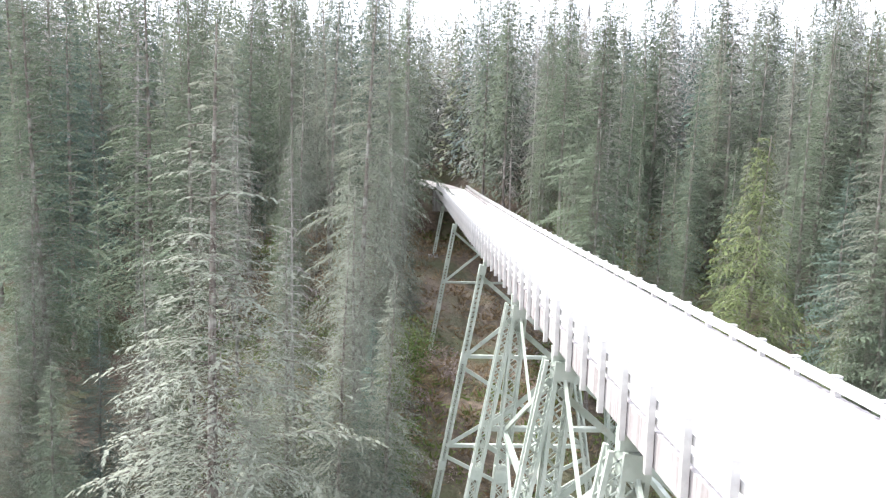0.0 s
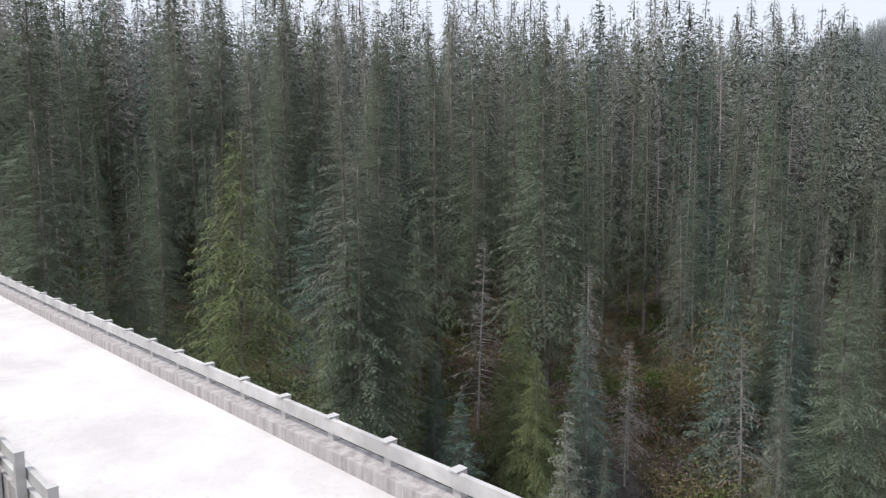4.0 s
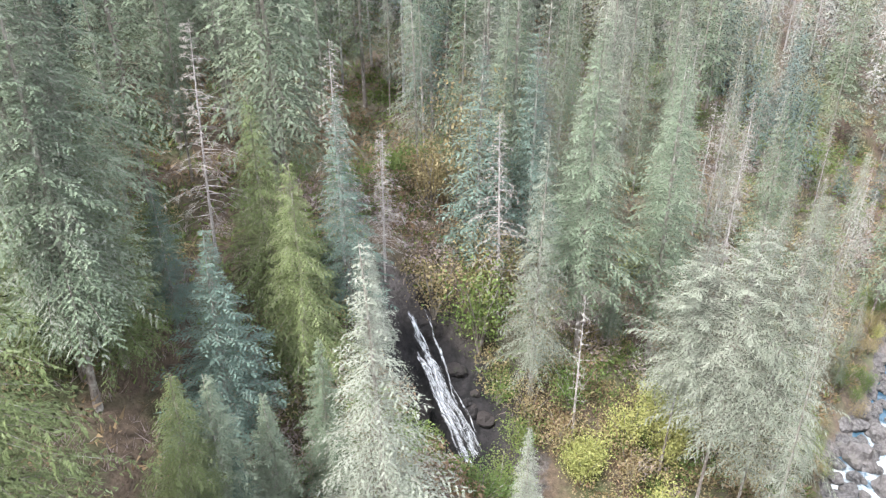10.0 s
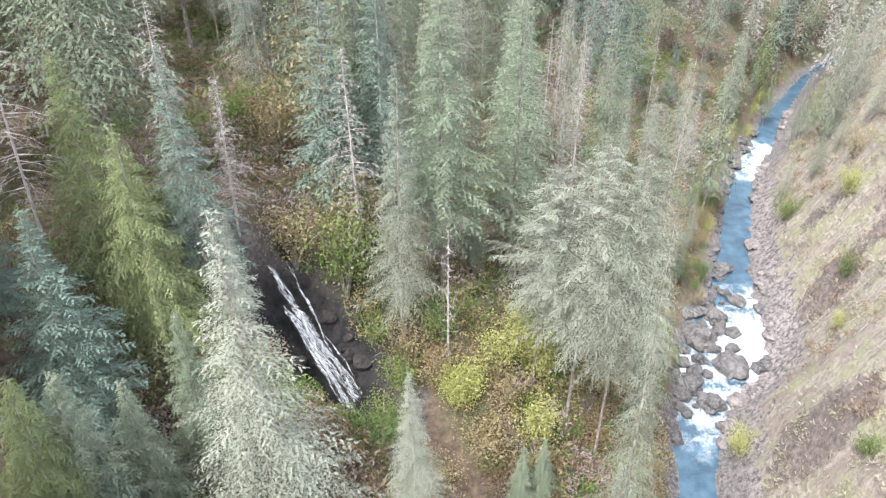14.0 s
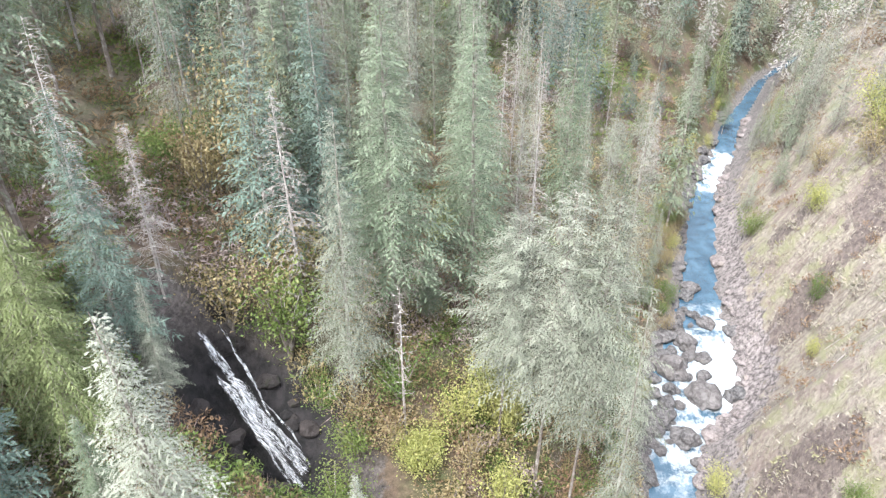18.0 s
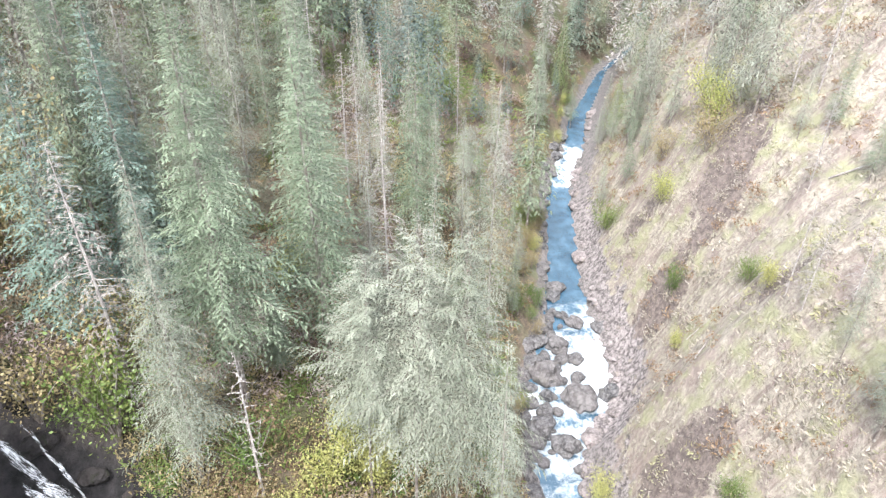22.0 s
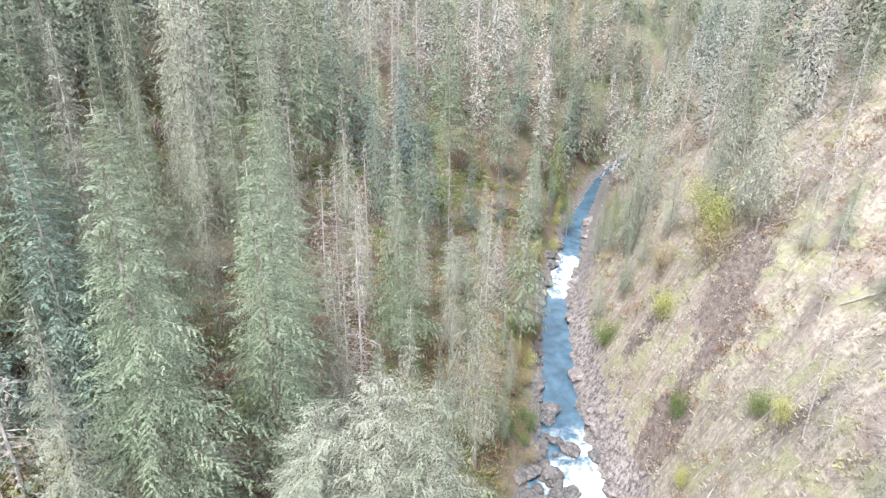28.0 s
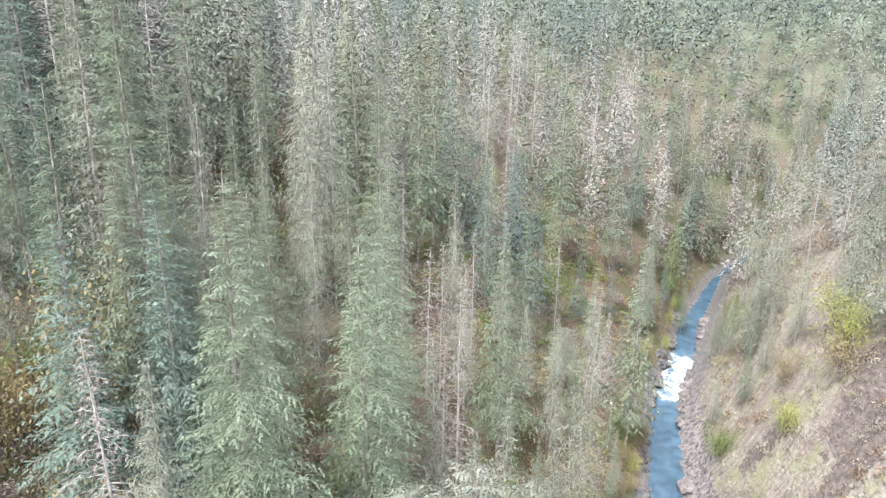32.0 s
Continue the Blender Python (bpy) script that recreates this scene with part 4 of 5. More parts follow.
grove("fir_tree", (
    (163.5, -41.4, 20.1, 0.90), (-9.3, 118.5, 25.1, 0.90), (-26.4, 51.4, 40.0, 1.00), (-46.7, 84.6, 40.3, 1.00), (-35.0, 46.0, 40.0, 1.00), (111.2, -39.9, 11.7, 0.90),
    (-29.9, 35.2, 18.3, 1.20), (34.3, 85.8, 35.4, 1.20), (32.5, 63.4, 30.0, 1.10), (22.7, 72.8, 22.1, 1.10), (8.3, 54.9, 26.1, 1.10), (66.9, 31.6, 26.2, 0.90),
    (74.1, 20.5, 17.1, 1.00), (27.8, 44.4, 30.2, 1.20), (31.3, 45.0, 25.3, 1.20), (101.8, -13.0, 15.1, 0.90), (68.5, 26.0, 30.1, 1.00), (116.2, 16.0, 30.0, 1.00),
    (211.7, -41.3, 28.2, 1.00), (207.2, -57.5, 26.0, 0.90), (221.9, -71.8, 26.3, 0.90), (231.0, -91.6, 28.1, 0.90),
))
grove("fir_tree", (
    (151.4, -44.9, 13.1, 0.90), (121.2, -44.0, 20.9, 0.90), (68.6, -44.6, 10.3, 0.90), (78.3, -46.8, 11.5, 0.90), (192.4, -78.2, 15.1, 1.00), (27.9, 35.2, 17.3, 1.40),
    (31.0, 33.4, 16.1, 1.30), (35.0, 31.5, 17.3, 1.10), (43.4, 8.2, 9.6, 1.20), (-35.0, 40.6, 18.1, 1.20), (200.4, -58.3, 24.3, 1.10), (199.3, -64.6, 22.0, 1.10),
    (211.0, -77.3, 22.2, 1.10), (60.0, 13.7, 9.5, 1.20), (57.0, 16.4, 32.0, 1.15), (64.0, 9.8, 30.4, 1.10), (89.1, -2.1, 28.9, 1.10), (110.3, -23.2, 31.6, 0.90),
))
grove("blue_spruce_tree", (
    (-43.6, 67.7, 38.1, 1.00), (-14.2, 41.6, 13.2, 1.00), (-31.2, 44.5, 16.2, 1.20), (29.9, 87.7, 20.1, 1.10), (37.0, 44.9, 12.3, 1.20), (76.6, 29.5, 21.0, 0.90),
    (74.2, 26.0, 20.0, 1.00), (64.3, 23.2, 25.2, 1.00), (175.8, -39.8, 22.0, 1.00), (-7.9, 74.4, 9.2, 1.10), (-10.9, 42.1, 16.3, 1.00), (31.4, 54.8, 24.2, 1.10),
    (29.5, 47.9, 16.5, 1.20), (46.3, 34.4, 20.4, 1.00), (28.1, 34.3, 12.2, 1.40), (185.0, -56.7, 18.1, 1.10), (33.5, 38.7, 18.5, 1.50), (59.1, 27.0, 22.4, 1.20),
))
grove("slim_fir_tree", (
    (-28.3, 81.8, 38.6, 1.00), (6.9, 106.2, 40.0, 0.80), (16.7, 119.2, 38.0, 0.80), (66.3, 26.7, 24.2, 0.90), (126.6, 12.8, 30.0, 1.00),
))
grove("cedar_tree", (
    (14.8, 39.7, 33.1, 1.15), (31.7, 45.1, 17.3, 1.30), (164.1, -45.9, 17.2, 1.00), (134.8, -47.3, 10.5, 1.30), (27.6, 47.5, 16.3, 1.20), (25.9, 36.5, 15.4, 1.40),
    (43.0, 39.6, 18.0, 1.35), (40.5, 35.8, 18.5, 1.20),
))
grove("dead_tree", (
    (44.2, 45.9, 19.2, 1.00), (52.4, 34.0, 14.5, 1.00), (73.6, -42.4, 12.5, 0.90), (88.8, -48.7, 18.7, 0.80), (57.6, -31.8, 10.1, 1.00), (54.5, -33.5, 10.1, 1.00),
))
grove("mossy_dead_tree", (
    (49.8, 36.8, 19.5, 1.00), (86.5, 45.2, 29.5, 1.00), (166.8, -10.8, 28.1, 0.90), (92.3, 6.0, 18.2, 1.00), (165.5, -9.5, 27.1, 1.00),
    (169.8, -15.3, 25.1, 1.00), (154.3, -4.3, 25.1, 1.00), (180.7, -30.7, 21.0, 0.90), (110.4, -52.7, 23.8, 0.90), (108.0, -48.0, 20.7, 0.80), (128.2, -55.3, 22.0, 0.80),
    (85.2, -49.6, 20.5, 0.80), (53.6, 34.4, 12.3, 0.90), (93.4, 4.5, 18.1, 0.80), (77.9, 3.0, 26.3, 0.80), (112.9, -18.1, 20.2, 0.80), (98.3, 9.1, 22.2, 0.70),
    (102.9, 0.5, 17.1, 0.80), (123.8, -14.0, 15.1, 0.80), (55.7, 24.0, 20.7, 1.10),
))
grove("broad_fir_tree", (
    (110.2, -12.8, 11.0, 1.10), (52.0, 3.8, 31.3, 0.74), (50.8, 0.7, 34.5, 0.58), (53.0, 7.3, 24.4, 0.75),
))
grove("broken_snag", (
    (60.6, -32.3, 10.6, 1.00), (50.6, 15.3, 15.4, 1.10),
))
thicket("yellow_maple", (
    (49.2, 13.8, 4.7, 1.00), (75.4, 12.5, 4.6, 1.00), (72.6, 13.7, 4.1, 1.00), (96.0, -43.9, 8.6, 0.70), (95.8, -38.2, 4.9, 1.00), (65.7, -34.4, 3.4, 1.00),
    (72.4, -30.2, 3.0, 1.00), (59.9, -17.4, 4.1, 1.20), (102.8, -46.3, 7.4, 1.00), (60.3, 24.9, 5.0, 1.00), (56.3, 7.4, 7.3, 0.80), (55.3, 6.5, 6.1, 0.90),
    (48.8, 13.9, 5.3, 1.00), (74.0, 12.8, 4.2, 1.00), (54.1, 7.2, 7.3, 0.80), (52.3, 10.6, 6.3, 0.90), (49.2, 14.5, 4.6, 1.10), (55.2, 7.8, 8.2, 0.90),
    (47.8, 7.0, 6.2, 1.00), (49.0, 13.8, 5.6, 1.00), (-10.5, 46.9, 4.2, 1.20),
))
thicket("golden_shrub", (
    (63.0, 33.0, 8.1, 0.80), (60.0, 25.3, 6.2, 1.30), (65.2, 30.1, 14.3, 0.70), (68.8, 28.1, 14.2, 0.60), (146.0, 41.5, 12.2, 0.90), (68.8, 30.9, 12.3, 0.80),
    (152.2, -13.3, 6.2, 1.00), (105.0, -42.3, 5.9, 1.00), (94.1, -42.5, 7.7, 1.00), (62.4, 33.5, 7.1, 0.80), (18.1, 272.7, 12.0, 0.80), (57.3, 25.8, 7.3, 1.00),
    (57.0, 24.6, 6.3, 1.30), (46.4, 11.8, 4.8, 1.50), (43.6, 15.6, 4.1, 1.50), (53.7, 29.7, 6.6, 1.20), (49.9, 16.3, 4.6, 1.30), (50.7, 19.4, 5.3, 1.10),
    (49.5, 9.8, 4.3, 1.30),
))
thicket("green_shrub", (
    (53.9, 25.2, 9.7, 0.90), (45.8, 20.9, 4.4, 1.50), (98.2, 20.2, 8.3, 0.90), (70.0, -35.2, 3.8, 1.00), (81.6, -33.7, 5.0, 0.70), (48.6, -22.7, 2.9, 1.20),
    (107.0, -35.7, 5.2, 1.20), (-9.6, 44.9, 6.2, 1.20), (127.6, -13.0, 8.0, 1.00), (38.8, 20.8, 4.0, 1.50), (31.9, 33.8, 4.2, 1.50), (49.2, 19.0, 4.7, 1.30),
    (51.5, 22.6, 4.0, 1.30), (51.9, 15.8, 5.4, 1.20), (-9.8, 53.4, 5.1, 1.30), (-8.4, 59.8, 6.0, 1.20),
))


# ---- the rest of the wood ----
def open_ground(x, y):
    """Where no tall tree grows: water, the bare south slope, the bridge, the gully of the falls. Arrays."""
    v, w, z = side_of(x, y)
    edge = np.abs(v) - w / 2
    out = edge < np.where(v > 0, 3, 5)
    out |= np.abs(x - road_x(y)) < np.where(x > -0.5, 9, 8)
    out |= (v < 0) & (x > 25) & (x < 122) & (edge < np.where(x > 95, 26, 48))
    for (x0, y0, _), (x1, y1, _) in zip(GULLY, GULLY[1:]):
        dx, dy = x1 - x0, y1 - y0
        k = np.clip(((x - x0) * dx + (y - y0) * dy) / (dx * dx + dy * dy), 0, 1)
        out |= np.hypot(x - x0 - k * dx, y - y0 - k * dy) < 5
    return out | ((x > 30) & (x < 60) & (y > -8) & (y < 22))


near, far = [], []
pick = random.Random(5)
cells = {}


def free(x, y, r):
    cx, cy = int(x // 6), int(y // 6)
    for i in range(cx - 1, cx + 2):
        for j in range(cy - 1, cy + 2):
            for a, b, q in cells.get((i, j), ()):
                if (a - x) ** 2 + (b - y) ** 2 < max(r, q) ** 2:
                    return False
    return True


def claim(x, y, r):
    cells.setdefault((int(x // 6), int(y // 6)), []).append((x, y, r))


for a, b, q in TREES:
    claim(a, b, q)
many = 34000
rs = 10 + 420 * rng.uniform(0, 1, many)
az_ = np.radians(rng.uniform(-38, 150, many))
xs_, ys_ = rs * np.sin(az_), rs * np.cos(az_)
barred = open_ground(xs_, ys_) | (rs < 14)
barred |= ((np.hypot(xs_ - 5, ys_ - 10) < 45) & (xs_ > -60)) | ((xs_ < -4) & (ys_ < 46))
for x, y, r, no in zip(xs_.tolist(), ys_.tolist(), rs.tolist(), barred.tolist()):
    gap = 5.0 + 0.003 * r + max(0, r - 150) * 0.006
    if no or not free(x, y, gap):
        continue
    if math.hypot(x - 5, y - 10) < 75 and pick.random() < 0.5:
        continue
    claim(x, y, gap)
    (near if r < 120 else far).append((x, y, r))
# the steep wall that the river turns under is thickly wooded
for _ in range(900):
    x, y = pick.uniform(160, 250), pick.uniform(-130, 0)
    v, w, z = (float(q) for q in side_of(x, y))
    if v - w / 2 > 1.5 and v < 45 and free(x, y, 3.2):
        claim(x, y, 3.2)
        far.append((x, y, 200))
near.sort(key=lambda q: q[2])
MIX = ("fir_tree", "fir_tree", "slim_fir_tree", "lichened_fir_tree", "blue_spruce_tree", "lichened_fir_tree", "fir_tree", "slim_fir_tree", "mossy_dead_tree", "fir_tree", "lichened_fir_tree")


def canopy(x, y):
    """How tall the wood stands there."""
    v, w, z = side_of(x, y)
    return np.where((np.asarray(x) < np.asarray(y) * 3.5 + 10) & (np.asarray(y) > 30), 1.3, 1.0) * np.maximum(np.interp(np.abs(v), (5, 12, 20, 45, 90), (9, 15, 20, 26, 32)), np.where(np.asarray(x) > 160, 24, 0))


for x, y, r in near[:190]:
    q = math.hypot(x - 5, y - 10)
    plant(pick.choice(MIX), x, y, float(canopy(x, y)) * pick.uniform(0.7, 1.1) * (0.72 if q < 75 else 1.0), pick.uniform(0.65, 0.9))


# trees farther off are one mass of woods, of simpler trees
def simple_tree(h, reach, count, slim, long_, inner, size):
    """A far conifer: a close inner mass and tiers of short drooping tufts round it."""
    rel = rng.uniform(0, 1, count) ** 0.85 * 0.985 + 0.015
    u = np.clip(1.0 - rel * 0.94, 0.05, 0.99)
    tier = np.round(u * 26) / 26
    u = np.where(rng.uniform(0, 1, count) < 0.6, tier + rng.normal(0, 0.006, count), u)
    az = np.round(rng.uniform(0, 6.28, count) * 2.4) / 2.4 + tier * 37 + rng.normal(0, 0.2, count)
    full = reach * (np.clip(1 - u, 0, 1) ** 0.88 + 0.05) * (1 + 0.22 * np.sin(az * 3 + tier * 50)) * (1 + 0.14 * np.sin(az + u * 11))
    out, tang = np.stack([np.cos(az), np.sin(az), 0 * az], 1), np.stack([-np.sin(az), np.cos(az), 0 * az], 1)
    near_ = rng.uniform(0.35, 0.95, count) * full
    end = near_ + long_ * rng.uniform(0.5, 1.2, count) * (0.35 + 0.65 * full / reach)
    side = (full * rng.normal(0, 0.10, count))[:, None]
    root = out * near_[:, None] + UP * (u * h + 0.1 * near_ - 0.35 * near_ ** 2 / full)[:, None] + tang * side
    tip = out * end[:, None] + UP * (u * h + 0.1 * end - 0.42 * end ** 2 / full)[:, None] + tang * (side + (long_ * rng.normal(0, 0.35, count) * full / reach)[:, None])
    w = unit(tang + UP * rng.normal(0, 0.5, count)[:, None]) * (slim * (0.45 + 0.55 * full / reach))[:, None]
    tufts = np.stack([root - w, root * 0.6 + tip * 0.4 + w, tip], 1)
    bulk, soft = inner_mass(rng, h, reach, 0.05, 0.92, inner, size)
    soft = np.concatenate([out * 0.5 + UP * 0.6, soft])
    spire = np.array([[(-0.10, 0, 0.88 * h), (0.10, 0, 0.88 * h), (0, 0, 1.0 * h)], [(0, -0.10, 0.88 * h), (0, 0.10, 0.88 * h), (0, 0, 1.0 * h)]])
    crown = np.concatenate([tufts, bulk, spire])
    soft = np.concatenate([soft, [(0, -0.3, 0.9), (0.3, 0, 0.9)]])
    return crown, bough_puff(crown, soft, 0.4)


simple = [simple_tree(30, 3.9 + 0.6 * (k % 3), 950, 0.13, 0.7, 1150, 1.1) for k in range(6)]
plainer = [simple_tree(30, 4.0 + 0.6 * (k % 3), 360, 0.20, 1.0, 480, 1.5) for k in range(6)]
tiny = [simple_tree(30, 4.0 + 0.5 * (k % 3), 70, 0.34, 1.4, 190, 2.0) for k in range(5)]


def woods(spots, shapes, mats, label, scale=(0.72, 1.18)):
    groups = [([], []) for _ in mats]
    ax, ay = np.array([q[0] for q in spots]), np.array([q[1] for q in spots])
    ground_z, tall_ = height(ax, ay).tolist(), canopy(ax, ay).tolist()
    for (x, y, r), g, h in zip(spots, ground_z, tall_):
        h = h * pick.uniform(*scale) / 30
        a = pick.uniform(0, 6.28)
        c, s = math.cos(a), math.sin(a)
        t, f = shapes[pick.randrange(len(shapes))]
        wide = h * pick.uniform(0.85, 1.2)
        turn = np.array([[c, s, 0], [-s, c, 0], [0, 0, 1]])
        gr = groups[pick.randrange(len(mats))]
        gr[0].append(t @ turn * np.array([wide, wide, h]) + np.array([x, y, g]))
        gr[1].append(f @ turn)
    for gr, m in zip(groups, mats):
        if gr[0]:
            tagged(new("far_woods", tri_mesh("far_woods", np.concatenate(gr[0]), m, np.concatenate(gr[1]))), label, "woods", kind="stuff")


mid = near[190:] + [q for q in far if q[2] < 230]
rest = [q for q in far if q[2] >= 230]
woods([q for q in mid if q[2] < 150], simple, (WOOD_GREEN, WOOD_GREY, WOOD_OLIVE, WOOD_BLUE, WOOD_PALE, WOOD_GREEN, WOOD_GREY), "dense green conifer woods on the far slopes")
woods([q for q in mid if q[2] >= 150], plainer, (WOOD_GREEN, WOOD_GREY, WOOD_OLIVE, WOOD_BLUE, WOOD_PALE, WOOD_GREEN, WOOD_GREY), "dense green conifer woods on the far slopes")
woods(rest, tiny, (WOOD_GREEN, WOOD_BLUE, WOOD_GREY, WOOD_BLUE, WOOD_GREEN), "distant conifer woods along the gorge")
gx_, gy_ = rng.uniform(300, 850, 2200), rng.uniform(-420, 260, 2200)
keep = (np.hypot(gx_, gy_) > 415) & (np.abs(side_of(gx_, gy_)[0]) > 7)
gorge = [(x, y, 400) for x, y in zip(gx_[keep].tolist(), gy_[keep].tolist())]
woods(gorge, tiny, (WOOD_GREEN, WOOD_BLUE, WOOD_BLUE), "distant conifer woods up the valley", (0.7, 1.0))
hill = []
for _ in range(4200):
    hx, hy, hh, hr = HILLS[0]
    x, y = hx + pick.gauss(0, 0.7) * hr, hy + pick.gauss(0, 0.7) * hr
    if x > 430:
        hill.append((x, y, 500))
# the hill's needles carry the haze in their colour
woods(hill, tiny, (WOOD_HAZED,), "conifer woods covering a distant hill, with haze painted into their pale colour", (0.7, 1.0))


# shrubs that lean over the river's north edge
for _ in range(70):
    x = pick.uniform(40, 175)
    yc, wd, z = (float(q) for q in river(x))
    thicket(pick.choice(("green_shrub", "golden_shrub", "green_shrub", "golden_shrub", "yellow_maple")), ((x, yc + wd / 2 + pick.uniform(1.0, 6.0), pick.uniform(1.8, 4.5), pick.uniform(0.7, 1.1)),))


# ---- undergrowth ----
def clump_shapes(count, leaves_, size, spread, rise):
    out = []
    for k in range(count):
        c = rng.normal(0, 1, (leaves_, 3)) * np.array([spread, spread, 0.25 * rise])
        c[:, 2] = np.abs(c[:, 2]) + 0.05
        d = unit(c * np.array([1, 1, 0]) + rng.normal(0, 0.5, (leaves_, 3)) * spread + UP * rise * rng.uniform(0.2, 1.0, (leaves_, 1)))
        w_ = unit(np.cross(d, rng.normal(0, 1, (leaves_, 3))))
        s = (size * rng.uniform(0.6, 1.5, leaves_))[:, None]
        out.append(np.stack([c - w_ * s * 0.22, c + w_ * s * 0.22, c + d * s * 1.4], 1))
    return out


def undergrowth(name, spots, shapes, mat, label, size=(0.7, 1.6)):
    xs, ys = np.array([q[0] for q in spots]), np.array([q[1] for q in spots])
    zs = height(xs, ys)
    out = []
    for x, y, z in zip(xs, ys, zs):
        t = shapes[pick.randrange(len(shapes))] * pick.uniform(*size)
        a = pick.uniform(0, 6.28)
        c, s = math.cos(a), math.sin(a)
        out.append(np.stack([t[..., 0] * c - t[..., 1] * s + x, t[..., 0] * s + t[..., 1] * c + y, t[..., 2] + z], -1))
    tagged(new(name, tri_mesh(name, np.concatenate(out), mat)), label, "undergrowth", kind="stuff")


def by_fall(x, y):
    k = min(max((y - 13) / 22, 0), 1)
    return 12 < y < 37 and abs(x - 44 - 7.5 * k) < 4.2


def spots_where(count, x0, x1, y0, y1, test):
    out = []
    for _ in range(count):
        x, y = pick.uniform(x0, x1), pick.uniform(y0, y1)
        out.append((x, y))
    vs, ws, _ = side_of(np.array([q[0] for q in out]), np.array([q[1] for q in out]))
    return [q for q, v, w_ in zip(out, vs.tolist(), ws.tolist()) if not by_fall(*q) and test(q[0], q[1], v, abs(v) - w_ / 2)]


fern = clump_shapes(6, 14, 0.34, 0.42, 0.55)
tuft = clump_shapes(6, 10, 0.2, 0.32, 0.55)
twiggy = [t * np.array([1, 1, 1.0]) for t in clump_shapes(6, 16, 0.9, 0.45, 1.6)]
for t in twiggy:
    mid_ = (t[:, 0] + t[:, 1]) / 2
    t[:, 0], t[:, 1] = mid_ + (t[:, 0] - mid_) * 0.2, mid_ + (t[:, 1] - mid_) * 0.2
ncol = lambda x, y: float(soft_noise(x, y, 11, 4.0))
undergrowth("russet_ferns", spots_where(13000, -30, 150, -30, 120, lambda x, y, v, e: v > 0 and e > 3 and (y < 70 or abs(x) < 45) and ncol(x, y) > -0.25), fern, LEAF_BROWN, "russet dying ferns and brush under the trees")
undergrowth("green_ferns", spots_where(13000, -30, 150, -30, 120, lambda x, y, v, e: v > 0 and (y < 70 or abs(x) < 45) and e > 2.5 and ncol(x, y) < 0.15), fern, LEAF_GREEN, "green ferns and low leaves under the trees")
undergrowth("golden_brush", spots_where(2500, 0, 160, -40, 60, lambda x, y, v, e: v > 0 and e > 3 and ncol(y, x) > 0.1), fern, LEAF_GOLD, "golden autumn brush under the trees")
undergrowth("bare_brush", spots_where(5200, 20, 190, -60, 50, lambda x, y, v, e: v > 0 and e > 3 and ncol(x + 40, y) > -0.05), twiggy, TWIG_LILAC, "leafless grey-brown brush on the slope", (0.4, 0.9))
undergrowth("dry_grass", spots_where(16000, 20, 175, -110, -8, lambda x, y, v, e: v < 0 and e > 3.5 and e < 60), tuft, LEAF_TAN, "dry pale grass and dead fern on the bare slope")
undergrowth("slope_moss", spots_where(9000, 20, 175, -110, -8, lambda x, y, v, e: v < 0 and e > 3 and e < 60 and ncol(x, y + 9) > 0.15), tuft, LEAF_MOSS, "yellow-green moss and low plants on the bare slope")
undergrowth("slope_brush", spots_where(2600, 20, 190, -120, -8, lambda x, y, v, e: v < 0 and e > 5 and e < 70 and ncol(y, x) > 0.05), twiggy, TWIG_LILAC, "leafless grey brush on the bare slope", (0.4, 0.9))


def low_bush(count, reach, tall, size):
    a, q = rng.uniform(0, 6.28, count), rng.uniform(0, 1, count) ** 0.5
    c = np.stack([np.cos(a) * q * reach, np.sin(a) * q * reach, tall * (0.15 + 0.85 * rng.uniform(0, 1, count) * (1 - 0.6 * q * q))], 1)
    d = unit(rng.normal(0, 1, (count, 3)))
    w_ = unit(np.cross(d, rng.normal(0, 1, (count, 3))))
    s = (size * rng.uniform(0.6, 1.5, count))[:, None]
    return np.stack([c - d * s, c + w_ * s * 0.7, c + d * s], 1)


brush = [low_bush(170, 1.1, 1.7, 0.115) for _ in range(6)]
mound = [low_bush(60, 0.8, 0.6, 0.12) for _ in range(6)]
for name, mat, seed, label in (("golden_thicket", LEAF_GOLD, 1.0, "golden brown leafy thicket on the slope"), ("green_thicket", LEAF_GREEN, 2.0, "green leafy thicket on the slope"),
                               ("russet_thicket", LEAF_BROWN, 3.0, "russet leafy thicket on the slope"), ("grey_thicket", TWIG_LILAC, 4.0, "bare grey-brown thicket on the slope")):
    near_spots = spots_where(900, 12, 75, -8, 40, lambda x, y, v, e: v > 0 and e > 2 and float(soft_noise(x, y, 5, seed)) > 0.0)
    undergrowth(name, near_spots + spots_where(900, -25, 190, -60, 70, lambda x, y, v, e: v > 0 and e > 2 and float(soft_noise(x, y, 8, seed)) > 0.1), brush, mat, label, (0.6, 1.7))
for name, mat, seed, label in (("moss_mounds", LEAF_MOSS, 5.0, "yellow-green low bushes on the bare slope"), ("dry_mounds", LEAF_TAN, 6.0, "dry tan low bushes on the bare slope"), ("brown_mounds", LEAF_BROWN, 7.0, "brown withered bushes on the bare slope")):
    undergrowth(name, spots_where(2600, 25, 170, -100, -10, lambda x, y, v, e: v < 0 and 4 < e < 60 and float(soft_noise(x, y, 6, seed)) > 0.05), mound, mat, label, (0.6, 1.8))


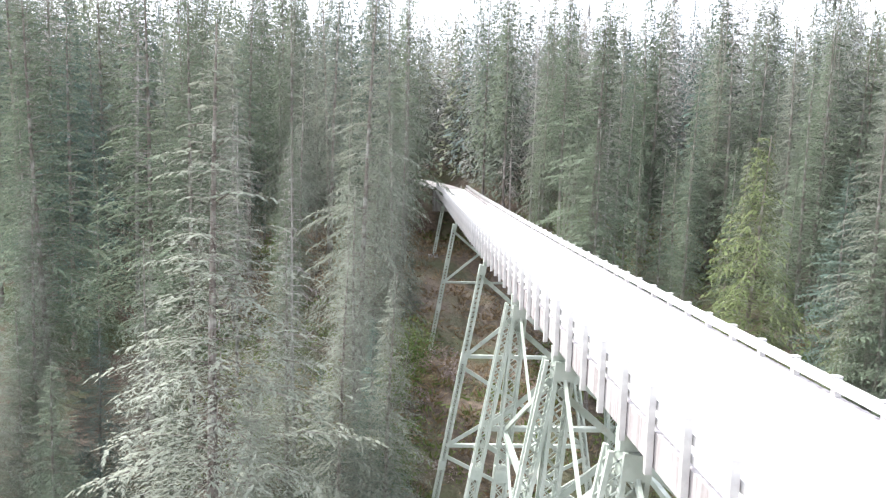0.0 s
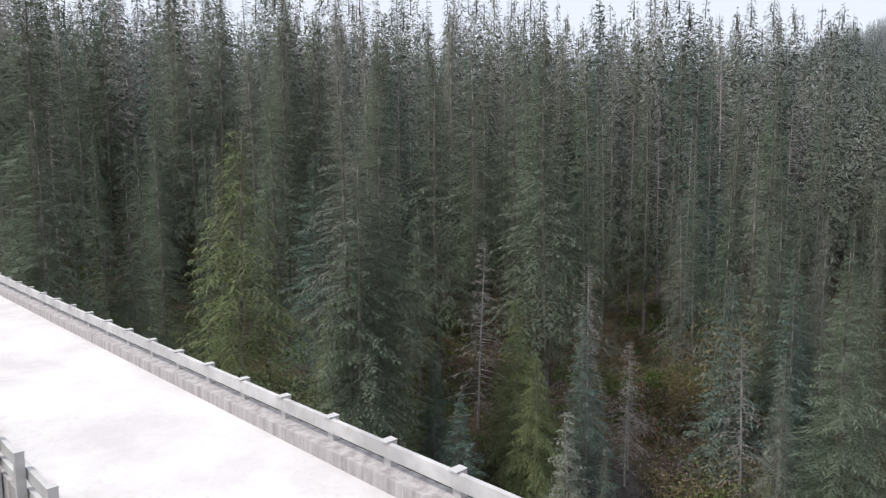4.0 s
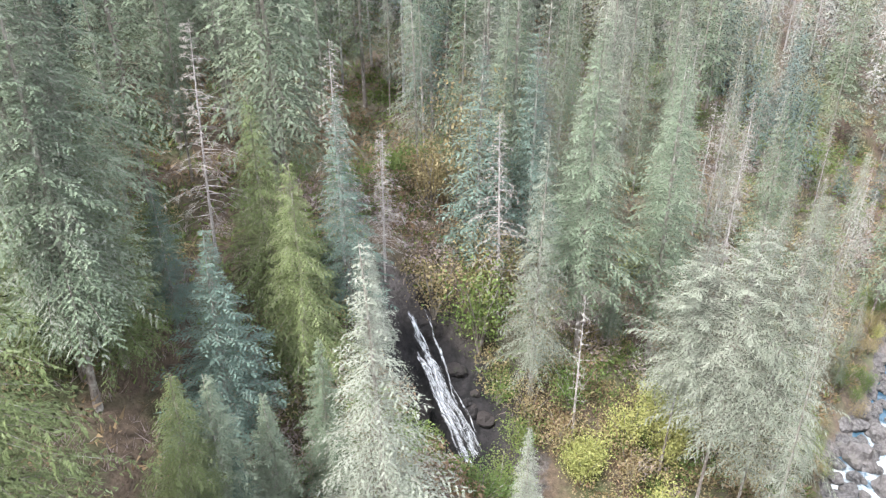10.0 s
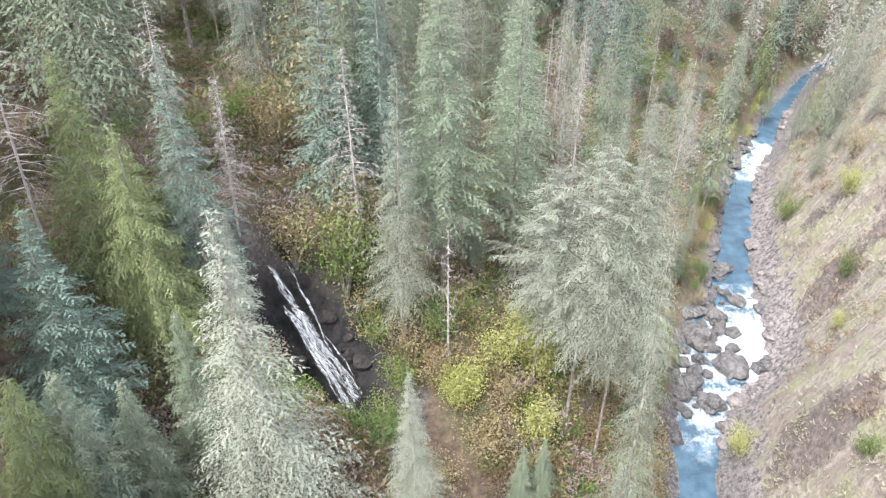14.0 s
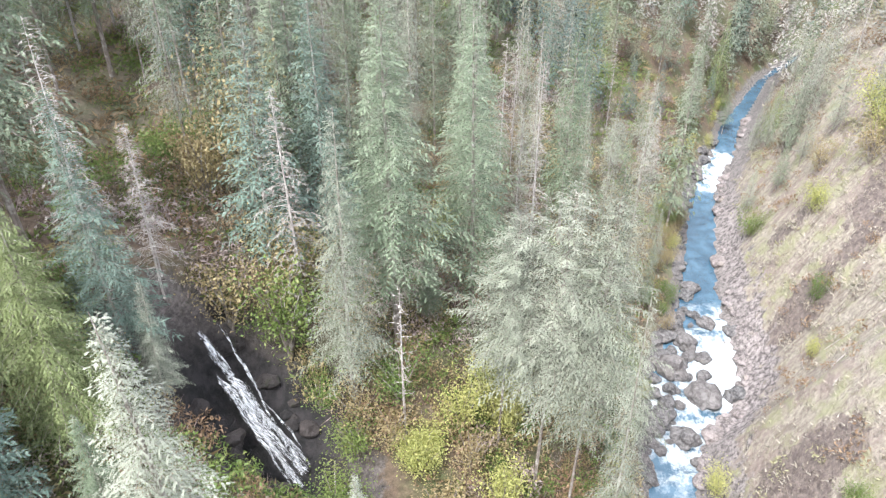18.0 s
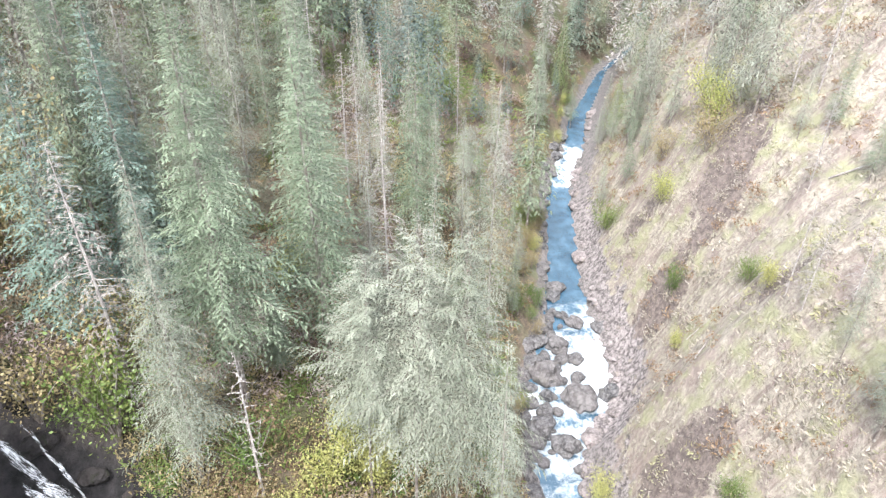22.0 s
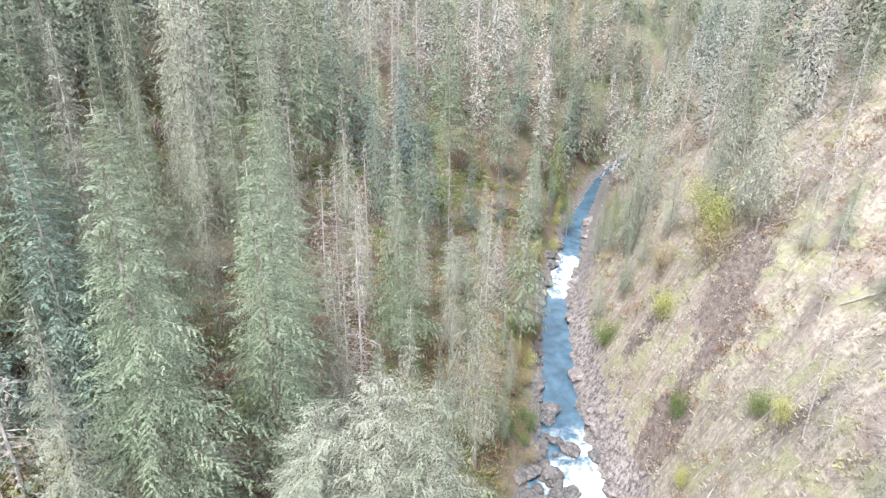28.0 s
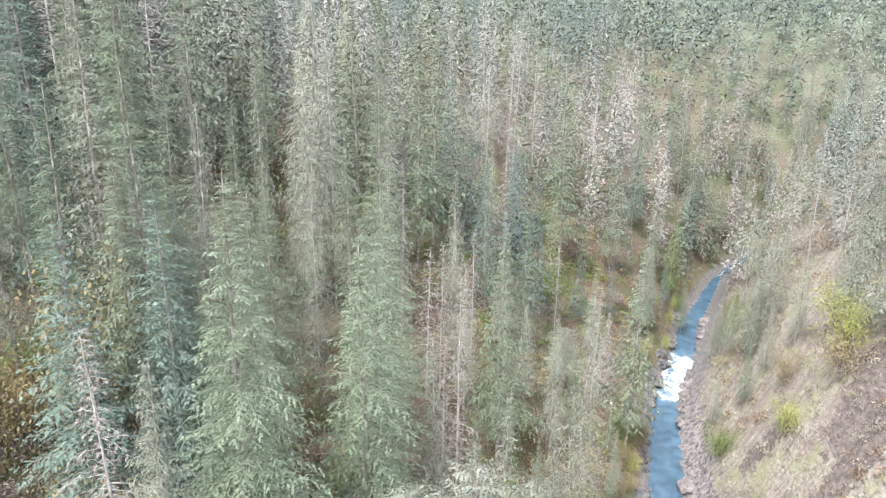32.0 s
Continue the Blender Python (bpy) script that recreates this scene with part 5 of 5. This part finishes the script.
# ---- boulders ----
def boulder(x, y, r, sink=0.3, mat=ROCK, flat=0.75, z=None):
    bm = bmesh.new()
    bmesh.ops.create_icosphere(bm, subdivisions=3 if r > 1.0 else 2, radius=1.0)
    o = Vector((x * 1.7, y * 2.3, r * 5))
    for vv in bm.verts:
        n = vv.co.normalized()
        k = 1 + 0.42 * noise.noise(n * 1.3 + o) + 0.2 * noise.noise(n * 3.1 + o) + 0.08 * noise.noise(n * 8 + o)
        k = round(k * 7) / 7 * 0.45 + k * 0.55
        vv.co = Vector((n.x * k, n.y * k, n.z * k * flat))
    me = bpy.data.meshes.new("boulder")
    bm.to_mesh(me)
    bm.free()
    me.materials.append(mat)
    ob = new("boulder", me)
    g = float(river(x)[2]) if z is None else z
    ob.matrix_basis = Matrix.LocRotScale((x, y, g + r * (flat - sink) * 0.5), Euler((0, 0, x * 3)), (r, r * pick.uniform(0.75, 1.1), r))
    return tagged(ob, "large grey boulder standing in the white rapids", "boulder", group="river boulders")


for x, y, r in ((99, -24.8, 1.5), (97, -23.8, 1.1), (80.8, -17.6, 2.2), (76, -20.6, 2.1), (69, -16.6, 1.6), (88.7, -28.2, 1.2), (76.2, -24.9, 1.4), (90.3, -25, 1.3), (86, -21, 1.5), (83, -22.6, 1.1), (79.6, -21.8, 1.0), (72, -14.4, 1.7), (70.2, -13, 1.3), (74.3, -15.6, 1.3)):
    boulder(x, y, r)
for _ in range(100):
    x = pick.uniform(60, 156) if _ % 2 else pick.uniform(66, 97)
    yc, w, z = (float(q) for q in river(x))
    side = pick.choice((-1, 1, 1))
    off = w / 2 * pick.uniform(0.75, 1.25) + pick.uniform(0, 1.5)
    if 66 < x < 96 and pick.random() < 0.7:
        side, off = 1, w / 2 * pick.uniform(0.15, 1.15)
    boulder(x, yc + side * off, pick.uniform(0.35, 1.0), z=z)


# ---- the waterfall ----
def build_fall():
    fall = tagged(new("waterfall"), "white cascade sliding down a dark wet rock face", "waterfall")
    top, low = np.array((50.3, 31.0, -27.0)), np.array((46.9, 23.4, -40.3))
    # offset at the top, at mid height and at the foot, width, share of the drop it runs over
    for seed, (s0, s1, s2, width, ua, ub) in enumerate(((0.1, 0.2, -0.5, 1.3, 0.0, 1.0), (0.0, -0.4, -0.7, 1.0, 0.12, 1.0), (0.5, 0.9, 0.3, 0.9, 0.2, 1.04), (-1.9, -1.1, -0.6, 0.35, 0.05, 0.7),
                                                        (-1.7, -1.3, -1.5, 0.22, 0.1, 0.9), (0.3, 1.3, 1.1, 0.4, 0.3, 1.0), (-0.2, 0.4, 0.8, 0.8, 0.3, 1.05), (0.2, -0.2, -1.2, 0.5, 0.4, 1.0)), 1):
        n, m = 80, 13
        side = np.array([-0.93, 0.36, 0.0])
        u = np.linspace(ua, ub, n)
        mid = top + (low - top) * u[:, None] + np.array([0, 0, 1.0]) * (0.45 * np.sin(u * 19) * (1 - u))[:, None]
        wob = np.interp(u, (0, 0.5, 1), (s0, s1, s2)) + 0.16 * np.sin(u * 9 + 2 * seed) + 0.05 * np.sin(u * 41 + seed)
        wid = width * (0.45 + 0.75 * np.sin(np.clip(u, 0, 1) * 2.6)) * (1 + 0.25 * np.sin(u * 13 + seed) + 0.15 * np.sin(u * 33 + 3 * seed))
        c = np.linspace(-0.5, 0.5, m)
        pos = mid[:, None, :] + side * (wob[:, None] + wid[:, None] * c)[..., None]
        pos[..., 2] += 0.30 + 0.05 * seed + 0.10 * soft_noise(pos[..., 0] * 3, pos[..., 2] * 0.5, 0.8, seed) - 0.14 * (2 * c) ** 2
        quads_ = [(i * m + j, i * m + j + 1, (i + 1) * m + j + 1, (i + 1) * m + j) for i in range(n - 1) for j in range(m - 1)]
        strand = mesh_from("water_strand", pos.reshape(-1, 3), quads_, FALL, smooth=True)
        body = (1 - (2 * c) ** 2)[None, :] * np.clip((u - ua) / 0.06, 0, 1)[:, None] * np.clip((ub - u) / 0.05, 0, 1)[:, None]
        strand.attributes.new("body", "FLOAT", "POINT").data.foreach_set("value", body.astype(np.float32).ravel())
        part("water_strand", strand, fall)
    for k in range(12):
        u = k / 11
        x, y = (float(q) for q in (top + (low - top) * u)[:2])
        for sgn in (-1, 1):
            off = pick.uniform(2.6, 4.4)
            xx, yy = x + sgn * off, y + pick.uniform(-1.5, 1.0)
            b = boulder(xx, yy, pick.uniform(0.4, 1.1), mat=ROCK_DARK, z=float(height(xx, yy)) - 0.2)
            tagged(b, "dark wet rock beside the waterfall", "rock", group="rocks by the fall")


build_fall()

# ---- rock ledges and outcrops ----
for _ in range(90):
    x = pick.uniform(58, 160)
    yc, w, z = (float(q) for q in river(x))
    s = pick.choice((-1, -1, 1))
    off = w / 2 + pick.uniform(0.3, 3.2)
    b = boulder(x, yc + s * off, pick.uniform(0.6, 1.7), mat=ROCK_BANK if s < 0 else ROCK, flat=0.5, z=z + 0.2 + (off - w / 2) * 0.3)
    tagged(b, "flat grey ledge of rock along the river bank", "rock", group="bank rocks")


# ---- fallen logs on the bare slope ----
for k in range(14):
    x = pick.uniform(45, 125)
    yc, wd, z = (float(q) for q in river(x))
    y = yc - wd / 2 - pick.uniform(6, 34)
    a, ln = pick.uniform(0, 6.28), pick.uniform(2.0, 7.0)
    x1, y1 = x + ln * math.cos(a), y + ln * math.sin(a)
    z0, z1 = float(height(x, y)) + 0.12, float(height(x1, y1)) + 0.12
    r0 = pick.uniform(0.06, 0.13)
    lie = Vector((x1 - x, y1 - y, z1 - z0))
    me = tri_mesh("fallen_log", tube([(0, 0, 0), (0.03, 0, lie.length * 0.5), (0, 0.03, lie.length)], [r0, r0 * 0.8, r0 * 0.45], 7), BARK_GREY)
    ob = tagged(new("fallen_log", me), "bleached fallen log lying on the bare slope", "log", group="fallen logs")
    ob.matrix_basis = Matrix.Translation((x, y, z0)) @ lie.to_track_quat("Z", "Y").to_matrix().to_4x4()
